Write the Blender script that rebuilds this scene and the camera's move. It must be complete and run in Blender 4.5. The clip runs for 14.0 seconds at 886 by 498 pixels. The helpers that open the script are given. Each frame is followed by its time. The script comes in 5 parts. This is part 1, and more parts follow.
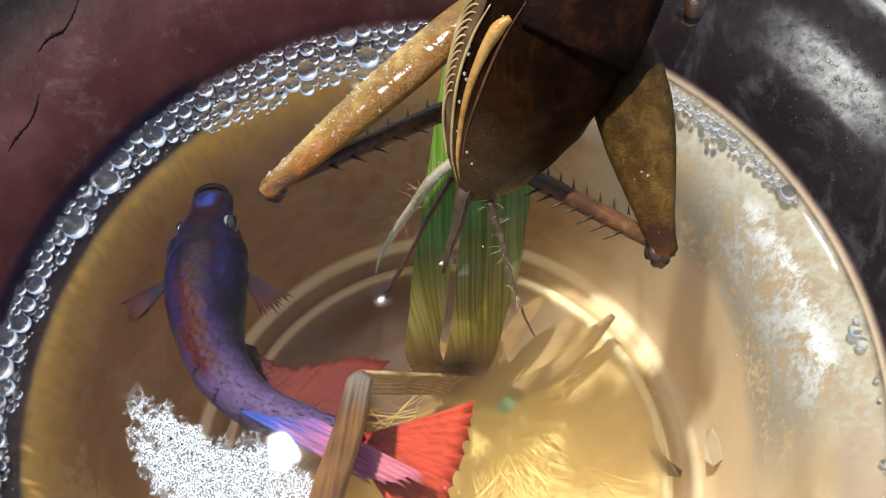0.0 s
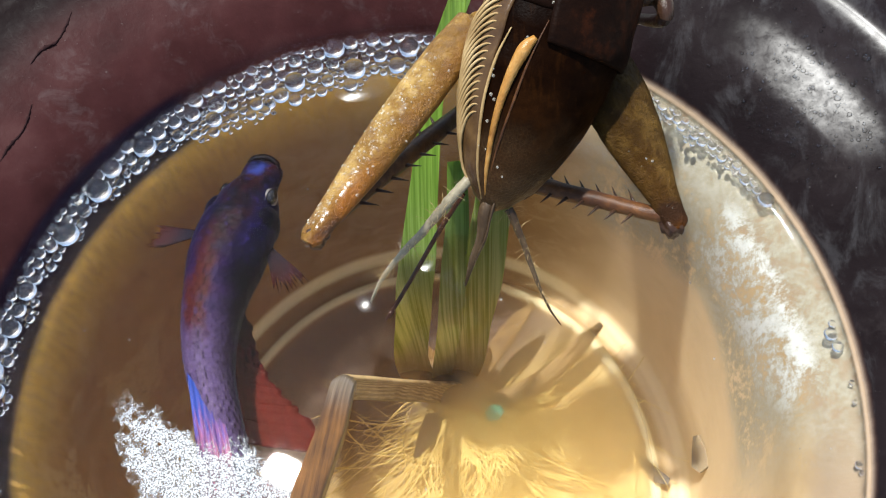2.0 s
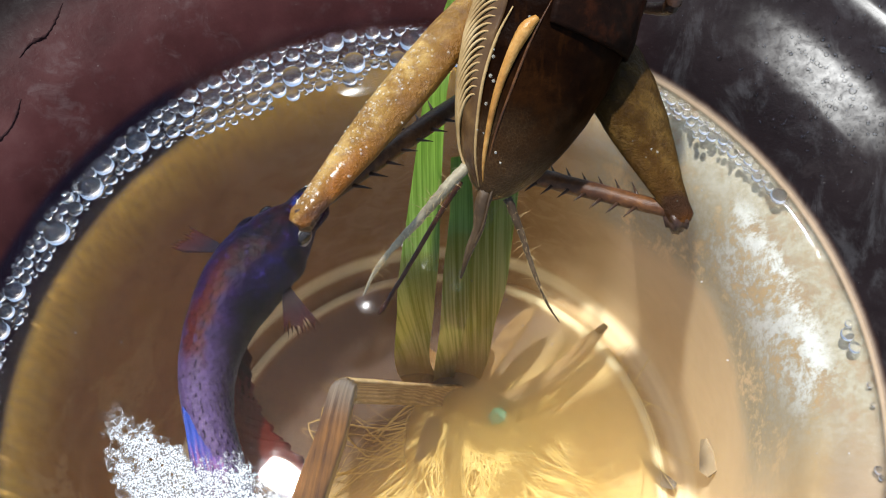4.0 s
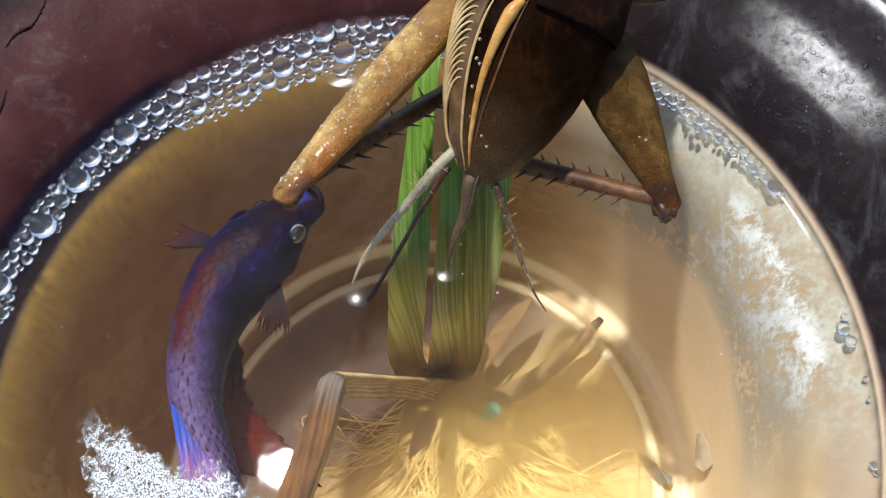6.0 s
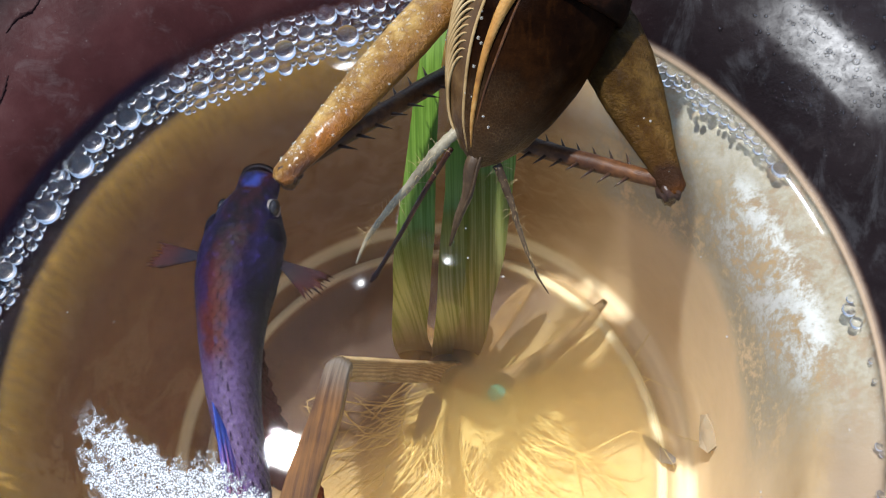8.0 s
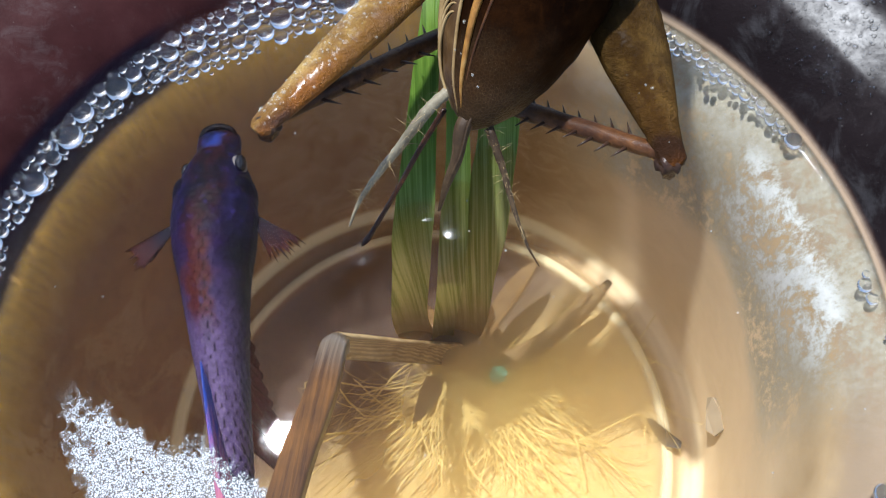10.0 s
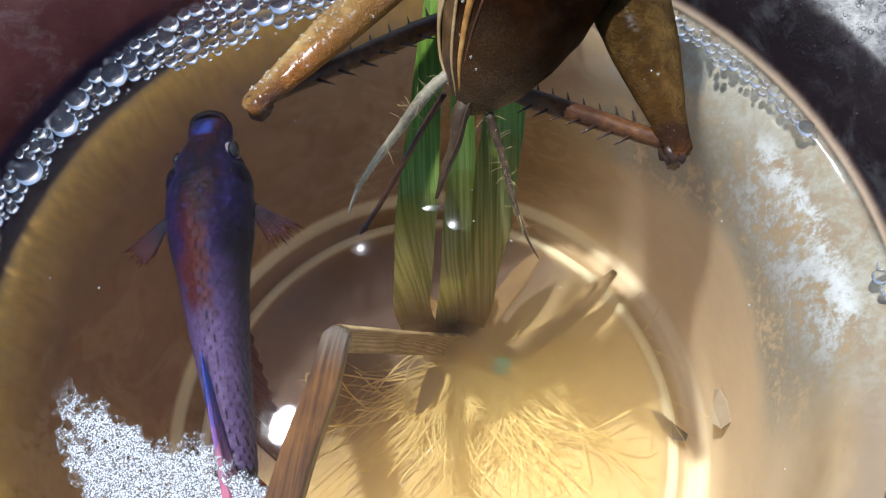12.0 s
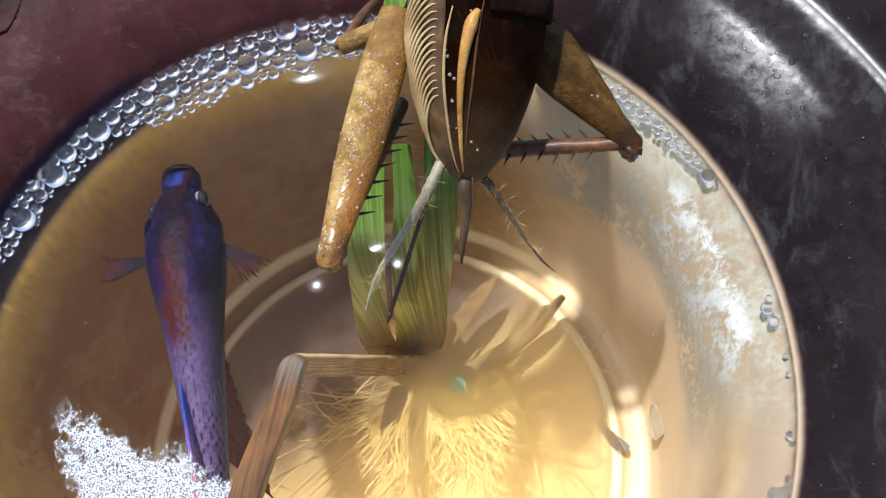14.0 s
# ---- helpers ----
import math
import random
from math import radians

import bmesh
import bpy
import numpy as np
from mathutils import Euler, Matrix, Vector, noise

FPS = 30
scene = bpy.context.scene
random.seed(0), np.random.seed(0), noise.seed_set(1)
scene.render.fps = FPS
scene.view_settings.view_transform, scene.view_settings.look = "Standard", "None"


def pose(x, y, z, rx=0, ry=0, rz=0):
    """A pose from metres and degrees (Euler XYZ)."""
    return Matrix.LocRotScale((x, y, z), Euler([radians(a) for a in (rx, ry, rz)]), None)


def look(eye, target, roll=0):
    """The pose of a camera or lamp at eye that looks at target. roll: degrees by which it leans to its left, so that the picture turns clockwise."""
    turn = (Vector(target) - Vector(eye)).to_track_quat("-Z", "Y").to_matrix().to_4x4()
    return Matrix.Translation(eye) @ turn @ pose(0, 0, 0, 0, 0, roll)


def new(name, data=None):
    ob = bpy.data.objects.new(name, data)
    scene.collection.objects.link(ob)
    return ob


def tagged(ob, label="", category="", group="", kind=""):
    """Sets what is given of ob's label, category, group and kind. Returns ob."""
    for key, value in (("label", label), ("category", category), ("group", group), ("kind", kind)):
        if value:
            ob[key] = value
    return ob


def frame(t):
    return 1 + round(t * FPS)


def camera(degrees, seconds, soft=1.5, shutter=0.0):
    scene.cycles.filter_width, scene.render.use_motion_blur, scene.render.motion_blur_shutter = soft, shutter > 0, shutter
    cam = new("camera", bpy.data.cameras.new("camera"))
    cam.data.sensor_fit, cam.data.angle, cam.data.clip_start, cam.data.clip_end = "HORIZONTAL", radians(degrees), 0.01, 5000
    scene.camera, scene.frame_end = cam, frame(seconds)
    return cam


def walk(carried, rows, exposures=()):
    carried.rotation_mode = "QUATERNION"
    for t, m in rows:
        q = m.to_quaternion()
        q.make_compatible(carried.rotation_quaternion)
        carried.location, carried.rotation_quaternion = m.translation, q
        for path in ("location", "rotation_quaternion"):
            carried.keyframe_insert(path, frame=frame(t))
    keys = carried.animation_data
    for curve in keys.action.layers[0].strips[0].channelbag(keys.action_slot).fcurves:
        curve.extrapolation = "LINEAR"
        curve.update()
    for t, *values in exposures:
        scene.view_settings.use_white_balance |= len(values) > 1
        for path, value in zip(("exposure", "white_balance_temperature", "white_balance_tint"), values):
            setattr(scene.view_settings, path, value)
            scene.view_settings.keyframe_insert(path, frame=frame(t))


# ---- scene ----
cam = camera(55.0, 14.0, 1.1)
PATH = [
    (0, (0.00603, -0.02400, 0.08266), (0.00216, 0.00938, 0.01006), -5.38),
    (0.5, (0.00760, -0.02450, 0.08333), (0.00349, 0.00907, 0.01083), -5.69),
    (1, (0.00634, -0.02486, 0.08255), (0.00244, 0.00900, 0.01017), -5.28),
    (1.5, (0.00745, -0.02534, 0.08324), (0.00331, 0.00890, 0.01106), -5.59),
    (2, (0.00822, -0.02554, 0.08364), (0.00408, 0.00917, 0.01168), -5.63),
    (2.5, (0.00701, -0.02515, 0.08321), (0.00318, 0.00966, 0.01128), -5.21),
    (3, (0.00736, -0.02513, 0.08247), (0.00365, 0.00979, 0.01059), -5.05),
    (5.5, (0.00735, -0.02383, 0.07952), (0.00337, 0.01096, 0.00758), -5.51),
    (6, (0.00846, -0.02419, 0.07971), (0.00449, 0.01018, 0.00758), -5.58),
    (6.5, (0.00911, -0.02455, 0.07995), (0.00524, 0.00929, 0.00756), -5.60),
    (7, (0.00853, -0.02450, 0.07972), (0.00468, 0.00911, 0.00722), -5.76),
    (7.5, (0.00863, -0.02441, 0.07979), (0.00468, 0.00880, 0.00712), -6.09),
    (8, (0.00798, -0.02389, 0.07977), (0.00397, 0.00887, 0.00689), -6.24),
    (8.5, (0.00760, -0.02359, 0.07878), (0.00352, 0.00857, 0.00564), -6.39),
    (9, (0.00780, -0.02434, 0.07755), (0.00377, 0.00794, 0.00446), -6.25),
    (11.5, (0.00805, -0.02350, 0.07516), (0.00354, 0.00751, 0.00155), -7.30),
    (12, (0.00752, -0.02327, 0.07462), (0.00331, 0.00766, 0.00095), -6.81),
    (12.5, (0.00773, -0.02415, 0.07721), (0.00394, 0.00698, 0.00361), -6.13),
    (13, (0.00795, -0.02438, 0.08086), (0.00440, 0.00677, 0.00726), -5.89),
    (13.5, (0.01184, -0.02399, 0.08375), (0.00830, 0.00724, 0.01018), -5.98),
    (14, (0.01380, -0.02468, 0.08588), (0.00986, 0.00701, 0.01254), -6.66),
]
walk(cam, [(t, look(eye, target, roll)) for t, eye, target, roll in PATH], [(0, 0.9, 6500, 7), (3.2, 0.88, 6400, 7), (8, 0.77, 6050, 9), (12, 0.62, 5850, 9), (13, 0.75, 5950, 10), (14, 0.88, 6050, 10)])

# ---- light: sun from the upper left, open sky ----
world = bpy.data.worlds.new("sky")
scene.world = world
world.use_nodes = True
wn = world.node_tree.nodes
sky = wn.new("ShaderNodeTexSky")
sky.sky_type, sky.sun_disc = "NISHITA", False
sky.sun_elevation, sky.sun_rotation = radians(72.5), radians(-52)
world.node_tree.links.new(sky.outputs[0], wn["Background"].inputs[0])
wn["Background"].inputs[1].default_value = 0.145
sun_data = bpy.data.lights.new("sun", "SUN")
sun_data.energy, sun_data.angle, sun_data.color = 4.7, radians(2.0), (1.0, 0.98, 0.955)
sun_lamp = new("sun", sun_data)
sun_lamp.matrix_world = look((-0.226, 0.184, 0.957), (0, 0, 0))

CM = 0.01


# ---- mesh helpers (all shapes are modelled in centimetres) ----
def finish(name, bm, material, parent=None, label="", smooth=True):
    bmesh.ops.scale(bm, vec=(CM, CM, CM), verts=bm.verts)
    me = bpy.data.meshes.new(name)
    bm.to_mesh(me)
    bm.free()
    for p in me.polygons:
        p.use_smooth = smooth
    me.materials.append(material)
    ob = new(name, me)
    if parent is not None:
        ob.parent = parent
    if label:
        ob["label"] = label
    return ob


def part(name, bm, material, parent, label="", smooth=True):
    return finish(name, bm, material, parent, label, smooth)


def lathe(bm, profile, n=128, closed=False):
    rings = []
    for r, z in profile:
        if r < 1e-6:
            rings.append([bm.verts.new((0, 0, z))])
        else:
            rings.append([bm.verts.new((r * math.cos(2 * math.pi * k / n), r * math.sin(2 * math.pi * k / n), z)) for k in range(n)])
    for a, b in zip(rings, rings[1:]):
        for k in range(n):
            q = [a[k % len(a)], a[(k + 1) % len(a)], b[(k + 1) % len(b)], b[k % len(b)]]
            q = list(dict.fromkeys(q))
            if len(q) > 2:
                bm.faces.new(q)
    return bm


def spline(points, count):
    """Points on a smooth line through the given ones."""
    p = np.array(points, float)
    p = np.vstack([2 * p[0] - p[1], p, 2 * p[-1] - p[-2]])
    out = []
    for u in np.linspace(0, len(p) - 3, count):
        i = min(int(u), len(p) - 4)
        t = u - i
        a, b, c, d = p[i : i + 4]
        out.append(0.5 * (2 * b + (c - a) * t + (2 * a - 5 * b + 4 * c - d) * t * t + (3 * b - a - 3 * c + d) * t**3))
    return np.array(out)


def tube(bm, points, radii, sides=8, steps=0, flat=1.0, up=(0, 0, 1), knobs=0.0):
    """A closed tube along the points; flat squeezes it across up."""
    pts = spline(points, steps) if steps else np.array(points, float)
    rad = np.interp(np.linspace(0, 1, len(pts)), np.linspace(0, 1, len(radii)), radii)
    rings, upv = [], Vector(up)
    for i, p in enumerate(pts):
        d = Vector(pts[min(i + 1, len(pts) - 1)] - pts[max(i - 1, 0)]).normalized()
        side = d.cross(upv)
        side = side.normalized() if side.length > 1e-4 else Vector((1, 0, 0))
        lift = side.cross(d).normalized()
        ring = []
        for k in range(sides):
            a = 2 * math.pi * k / sides
            r = rad[i] * (1 + knobs * noise.noise(Vector(p) * 6 + Vector((k, 0, i))))
            ring.append(bm.verts.new(Vector(p) + side * (math.cos(a) * r) + lift * (math.sin(a) * r * flat)))
        rings.append(ring)
    for a, b in zip(rings, rings[1:]):
        for k in range(sides):
            bm.faces.new((a[k], a[(k + 1) % sides], b[(k + 1) % sides], b[k]))
    bm.faces.new(list(reversed(rings[0])))
    bm.faces.new(rings[-1])
    return bm


def ball(bm, centre, radius, seg=12, scale=(1, 1, 1)):
    rows_n = max(5, seg * 2 // 3)
    c = Vector(centre)
    rings = []
    for i in range(rows_n + 1):
        b = math.pi * i / rows_n
        n = 1 if i in (0, rows_n) else seg
        rings.append([bm.verts.new(c + Vector((radius * scale[0] * math.sin(b) * math.cos(2 * math.pi * k / seg), radius * scale[1] * math.sin(b) * math.sin(2 * math.pi * k / seg), radius * scale[2] * math.cos(b)))) for k in range(n)])
    for a, b in zip(rings, rings[1:]):
        for k in range(seg):
            q = list(dict.fromkeys((a[k % len(a)], b[k % len(b)], b[(k + 1) % len(b)], a[(k + 1) % len(a)])))
            bm.faces.new(q)
    return bm


def blade(bm, points, widths, across, steps=40, thick=0.015, cup=0.12, ribs=9, rib=0.01):
    """A grass blade: ribbed strip along the points, cupped across, with thickness."""
    pts = spline(points, steps)
    wid = np.interp(np.linspace(0, 1, steps), np.linspace(0, 1, len(widths)), widths)
    cols = 4 * ribs + 1
    front, back = [], []
    for i, p in enumerate(pts):
        d = Vector(pts[min(i + 1, steps - 1)] - pts[max(i - 1, 0)]).normalized()
        side = (Vector(across) - d * d.dot(Vector(across))).normalized()
        nrm = side.cross(d).normalized()
        f, b = [], []
        for k in range(cols):
            u = 2 * k / (cols - 1) - 1
            h = cup * wid[i] * (u * u - 0.4) + rib * math.cos(u * ribs * 2 * math.pi) + 0.01 * noise.noise(Vector((u * 2, i * 0.15, wid[0])))
            q = Vector(p) + side * (u * wid[i] / 2) + nrm * h
            f.append(bm.verts.new(q))
            b.append(bm.verts.new(q - nrm * thick))
        front.append(f)
        back.append(b)
    for i in range(steps - 1):
        for k in range(cols - 1):
            bm.faces.new((front[i][k], front[i][k + 1], front[i + 1][k + 1], front[i + 1][k]))
            bm.faces.new((back[i][k + 1], back[i][k], back[i + 1][k], back[i + 1][k + 1]))
        for a, b, s in ((front, back, 0), (back, front, cols - 1)):
            bm.faces.new((a[i][s], a[i + 1][s], b[i + 1][s], b[i][s]))
    return bm


# ---- material helpers ----
class Mat:
    """A node material with short ways to make its nodes; coordinates in centimetres."""

    def __init__(self, name):
        self.m = bpy.data.materials.new(name)
        self.m.use_nodes = True
        self.t = self.m.node_tree
        self.b = self.t.nodes["Principled BSDF"]
        self.out = self.t.nodes["Material Output"]
        tc = self.node("ShaderNodeTexCoord")
        sc = self.node("ShaderNodeVectorMath")
        sc.operation = "SCALE"
        sc.inputs["Scale"].default_value = 100.0
        self.link(tc.outputs["Object"], sc.inputs[0])
        self.co = sc.outputs[0]

    def node(self, kind):
        return self.t.nodes.new(kind)

    def link(self, a, b):
        self.t.links.new(a, b)

    def put(self, value, socket):
        if isinstance(value, (int, float)):
            socket.default_value = value
        elif isinstance(value, tuple):
            socket.default_value = (*value, 1.0) if len(value) == 3 and len(socket.default_value) == 4 else value
        else:
            self.link(value, socket)

    def noise(self, scale, detail=4.0, rough=0.55, stretch=None, warp=0.0):
        n = self.node("ShaderNodeTexNoise")
        n.inputs["Scale"].default_value, n.inputs["Detail"].default_value, n.inputs["Roughness"].default_value = scale, detail, rough
        n.inputs["Distortion"].default_value = warp
        co = self.co
        if stretch:
            mp = self.node("ShaderNodeMapping")
            mp.inputs["Scale"].default_value = stretch
            self.link(co, mp.inputs[0])
            co = mp.outputs[0]
        self.link(co, n.inputs["Vector"])
        return n.outputs["Fac"]

    def voronoi(self, scale, feature="F1", out="Distance", stretch=None):
        n = self.node("ShaderNodeTexVoronoi")
        n.feature = feature
        n.inputs["Scale"].default_value = scale
        co = self.co
        if stretch:
            mp = self.node("ShaderNodeMapping")
            mp.inputs["Scale"].default_value = stretch
            self.link(co, mp.inputs[0])
            co = mp.outputs[0]
        self.link(co, n.inputs["Vector"])
        return n.outputs[out]

    def axis(self, which):
        s = self.node("ShaderNodeSeparateXYZ")
        self.link(self.co, s.inputs[0])
        return s.outputs["XYZ".index(which)]

    def math(self, op, a, b=0.0, c=0.0):
        n = self.node("ShaderNodeMath")
        n.operation = op
        for v, s in zip((a, b, c), n.inputs):
            self.put(v, s)
        return n.outputs[0]

    def ramp(self, fac, stops):
        n = self.node("ShaderNodeValToRGB")
        el = n.color_ramp.elements
        while len(el) < len(stops):
            el.new(0.5)
        for e, (p, c) in zip(el, stops):
            e.position, e.color = p, ((c, c, c, 1) if isinstance(c, (int, float)) else (*c, 1))
        self.link(fac, n.inputs[0])
        return n.outputs[0]

    def step(self, fac, lo, hi):
        n = self.node("ShaderNodeMapRange")
        n.interpolation_type = "SMOOTHSTEP"
        self.link(fac, n.inputs[0])
        n.inputs[1].default_value, n.inputs[2].default_value = lo, hi
        return n.outputs[0]

    def mix(self, fac, a, b, mode="MIX"):
        n = self.node("ShaderNodeMix")
        n.data_type, n.blend_type = "RGBA", mode
        self.put(fac, n.inputs[0])
        self.put(a, n.inputs[6])
        self.put(b, n.inputs[7])
        return n.outputs[2]

    def bump(self, height, strength=0.3, distance=0.01, under=None):
        n = self.node("ShaderNodeBump")
        n.inputs["Strength"].default_value, n.inputs["Distance"].default_value = strength, distance * CM
        self.link(height, n.inputs["Height"])
        if under is not None:
            self.link(under, n.inputs["Normal"])
        self.link(n.outputs[0], self.b.inputs["Normal"])
        return n.outputs[0]

    def set(self, **kw):
        names = dict(color="Base Color", rough="Roughness", metal="Metallic", alpha="Alpha", ior="IOR", trans="Transmission Weight", coat="Coat Weight", coat_rough="Coat Roughness", spec="Specular IOR Level", sss="Subsurface Weight", sss_scale="Subsurface Scale", sss_radius="Subsurface Radius", sheen="Sheen Weight")
        for k, v in kw.items():
            self.put(v, self.b.inputs[names[k]])
        return self.m


def mat_bowl():
    m = Mat("glazed_bowl")
    x, y, z = m.axis("X"), m.axis("Y"), m.axis("Z")
    # above the water: dark maroon glaze, greyer towards the east, with smears of lime film
    n1, n2, n4 = m.noise(0.9, 6, 0.6), m.noise(6.0, 5, 0.65, warp=0.6), m.noise(26, 4, 0.6)
    dry = m.ramp(n1, [(0.3, (0.02, 0.0062, 0.006)), (0.55, (0.037, 0.0122, 0.0115)), (0.75, (0.055, 0.023, 0.021))])
    east = m.step(m.math("ADD", x, m.math("MULTIPLY", n1, 1.0)), 0.9, 3.4)
    dry = m.mix(east, dry, m.ramp(n1, [(0.3, (0.005, 0.0032, 0.0036)), (0.7, (0.012, 0.0085, 0.009))]))
    smear = m.math("MULTIPLY", m.step(m.noise(2.2, 6, 0.7, (1, 1, 0.45), 0.9), 0.5, 0.7), m.step(n2, 0.42, 0.62))
    smear = m.math("MULTIPLY", smear, m.math("SUBTRACT", 1.0, m.math("MULTIPLY", east, 0.7)))
    dry = m.mix(m.math("MULTIPLY", smear, 0.2), dry, (0.12, 0.1, 0.095))
    wiped = m.math("MULTIPLY", east, m.math("MULTIPLY", m.step(m.noise(1.3, 7, 0.7, (1.6, 0.7, 1), 0.5), 0.5, 0.66), m.ramp(n2, [(0.3, 0.5), (0.65, 1.0)])))
    dry = m.mix(m.math("MULTIPLY", wiped, 0.2), dry, (0.1, 0.098, 0.098))
    dry = m.mix(m.math("MULTIPLY", m.step(n4, 0.68, 0.76), 0.25), dry, (0.3, 0.27, 0.25))
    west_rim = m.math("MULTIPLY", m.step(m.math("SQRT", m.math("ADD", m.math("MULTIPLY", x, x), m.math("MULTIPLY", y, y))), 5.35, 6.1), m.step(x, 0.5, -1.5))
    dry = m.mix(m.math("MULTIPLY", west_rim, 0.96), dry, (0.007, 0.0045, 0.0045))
    # below: tan algae coat with brown stains
    rad = m.math("SQRT", m.math("ADD", m.math("MULTIPLY", x, x), m.math("MULTIPLY", y, y)))
    bearing = m.math("MULTIPLY", m.math("ARCTAN2", y, x), 57.29578)
    b1, b2, b3 = m.noise(0.55, 5, 0.6, warp=0.4), m.noise(2.6, 6, 0.65, warp=0.8), m.noise(14, 4, 0.6)
    wet = m.ramp(b1, [(0.25, (0.33, 0.225, 0.11)), (0.5, (0.47, 0.345, 0.19)), (0.75, (0.57, 0.44, 0.275))])
    wet = m.mix(m.math("MULTIPLY", m.step(b2, 0.5, 0.58), m.math("MULTIPLY", m.step(x, 2.8, 1.0), 0.5)), wet, (0.62, 0.5, 0.31))
    wet = m.mix(m.math("MULTIPLY", m.step(b2, 0.46, 0.3), m.math("MULTIPLY", m.step(x, 2.4, 0.6), 0.6)), wet, (0.26, 0.16, 0.07))
    # the west wall: brown scale with the wall's shade painted in, paler flaked patches and thin scratches
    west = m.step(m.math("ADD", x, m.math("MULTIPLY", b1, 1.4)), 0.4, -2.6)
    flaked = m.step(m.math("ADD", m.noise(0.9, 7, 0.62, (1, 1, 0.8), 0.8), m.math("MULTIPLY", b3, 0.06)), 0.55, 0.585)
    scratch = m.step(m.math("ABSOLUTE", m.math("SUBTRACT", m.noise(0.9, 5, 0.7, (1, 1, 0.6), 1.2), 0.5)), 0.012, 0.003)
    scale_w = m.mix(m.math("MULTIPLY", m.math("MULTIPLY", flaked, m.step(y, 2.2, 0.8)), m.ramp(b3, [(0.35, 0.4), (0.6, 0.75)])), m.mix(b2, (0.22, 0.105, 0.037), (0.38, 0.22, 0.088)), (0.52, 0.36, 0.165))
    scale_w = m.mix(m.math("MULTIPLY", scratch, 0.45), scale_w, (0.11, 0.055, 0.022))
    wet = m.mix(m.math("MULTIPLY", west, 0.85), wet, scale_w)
    # north part browned: shade of wall and cricket painted into the colour
    north = m.math("MULTIPLY", m.step(m.math("ADD", m.math("SUBTRACT", y, m.math("MULTIPLY", x, 0.5)), b1), 0.9, 2.8), m.step(x, 2.6, 1.2))
    wet = m.mix(m.math("MULTIPLY", north, 0.6), wet, m.mix(b2, (0.15, 0.078, 0.032), (0.27, 0.155, 0.07)))
    # flat floor: grey violet metal north-west, the sun's glow painted gold south-east
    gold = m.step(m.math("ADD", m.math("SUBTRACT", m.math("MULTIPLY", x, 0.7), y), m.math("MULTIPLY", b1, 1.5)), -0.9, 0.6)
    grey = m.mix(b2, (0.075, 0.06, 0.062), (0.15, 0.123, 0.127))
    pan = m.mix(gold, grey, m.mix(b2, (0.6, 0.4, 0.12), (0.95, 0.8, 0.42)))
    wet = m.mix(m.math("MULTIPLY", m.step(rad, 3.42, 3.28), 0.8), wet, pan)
    ring1 = m.math("MULTIPLY", m.step(rad, 3.36, 3.42), m.step(rad, 3.57, 3.5))
    ring2 = m.math("MULTIPLY", m.step(rad, 3.78, 3.84), m.math("MULTIPLY", m.step(rad, 3.96, 3.9), m.step(z, -4.9, -5.05)))
    wet = m.mix(m.math("MULTIPLY", m.math("MAXIMUM", ring1, m.math("MULTIPLY", ring2, 0.6)), 0.9), wet, (0.9, 0.84, 0.55))
    # scattered light is painted as a pale lower east wall, its shelf under the tide line grey brown
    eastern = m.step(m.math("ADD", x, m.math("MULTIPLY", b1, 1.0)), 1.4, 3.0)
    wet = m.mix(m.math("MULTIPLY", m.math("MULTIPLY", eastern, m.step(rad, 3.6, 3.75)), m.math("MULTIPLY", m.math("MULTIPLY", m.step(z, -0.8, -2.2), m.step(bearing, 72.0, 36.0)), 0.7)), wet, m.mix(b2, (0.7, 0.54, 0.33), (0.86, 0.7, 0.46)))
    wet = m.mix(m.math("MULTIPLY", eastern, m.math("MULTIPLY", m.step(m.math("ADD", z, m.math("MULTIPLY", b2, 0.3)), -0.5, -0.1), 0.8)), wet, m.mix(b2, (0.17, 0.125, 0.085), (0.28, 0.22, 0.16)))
    # golden algae on the shelf under the foam, its lit look painted in, with fine strokes across it
    strokes = m.noise(1.0, 4, 0.7, (14, 14, 1.5), 0.2)
    algae = m.math("MULTIPLY", m.step(x, 1.5, 0.0), m.math("MULTIPLY", m.step(z, -1.5, -0.42), m.step(z, 0.02, -0.03)))
    wet = m.mix(m.math("MULTIPLY", algae, m.ramp(strokes, [(0.35, 0.5), (0.6, 0.95)])), wet, m.mix(b2, (0.43, 0.23, 0.04), (0.64, 0.4, 0.09)))
    tide = m.math("MULTIPLY", m.step(x, 1.5, 0.4), m.step(m.math("ADD", z, m.math("MULTIPLY", b2, 0.08)), -0.42, -0.28))
    wet = m.mix(m.math("MULTIPLY", tide, 0.8), wet, m.mix(b2, (0.07, 0.05, 0.035), (0.15, 0.115, 0.08)))
    # lime on the east wall: a thin grey green film, and whiter crusts with broken edges
    lift = m.math("ADD", z, m.math("MULTIPLY", m.math("SUBTRACT", b1, 0.5), 1.2))
    low = m.math("MULTIPLY", m.step(m.math("ADD", lift, m.math("MULTIPLY", m.math("ABSOLUTE", m.math("SUBTRACT", bearing, 26.0)), 0.028)), -2.3, -1.5), m.math("MULTIPLY", m.step(bearing, -14.0, 3.0), m.step(bearing, 66.0, 48.0)))
    fine = m.math("ADD", m.math("MULTIPLY", m.noise(2.2, 10, 0.74, (1, 1, 0.8), 0.4), 0.62), m.math("MULTIPLY", m.noise(13, 7, 0.75, (1, 1, 0.45)), 0.38))
    thin = m.math("MULTIPLY", low, m.step(fine, 0.4, 0.52))
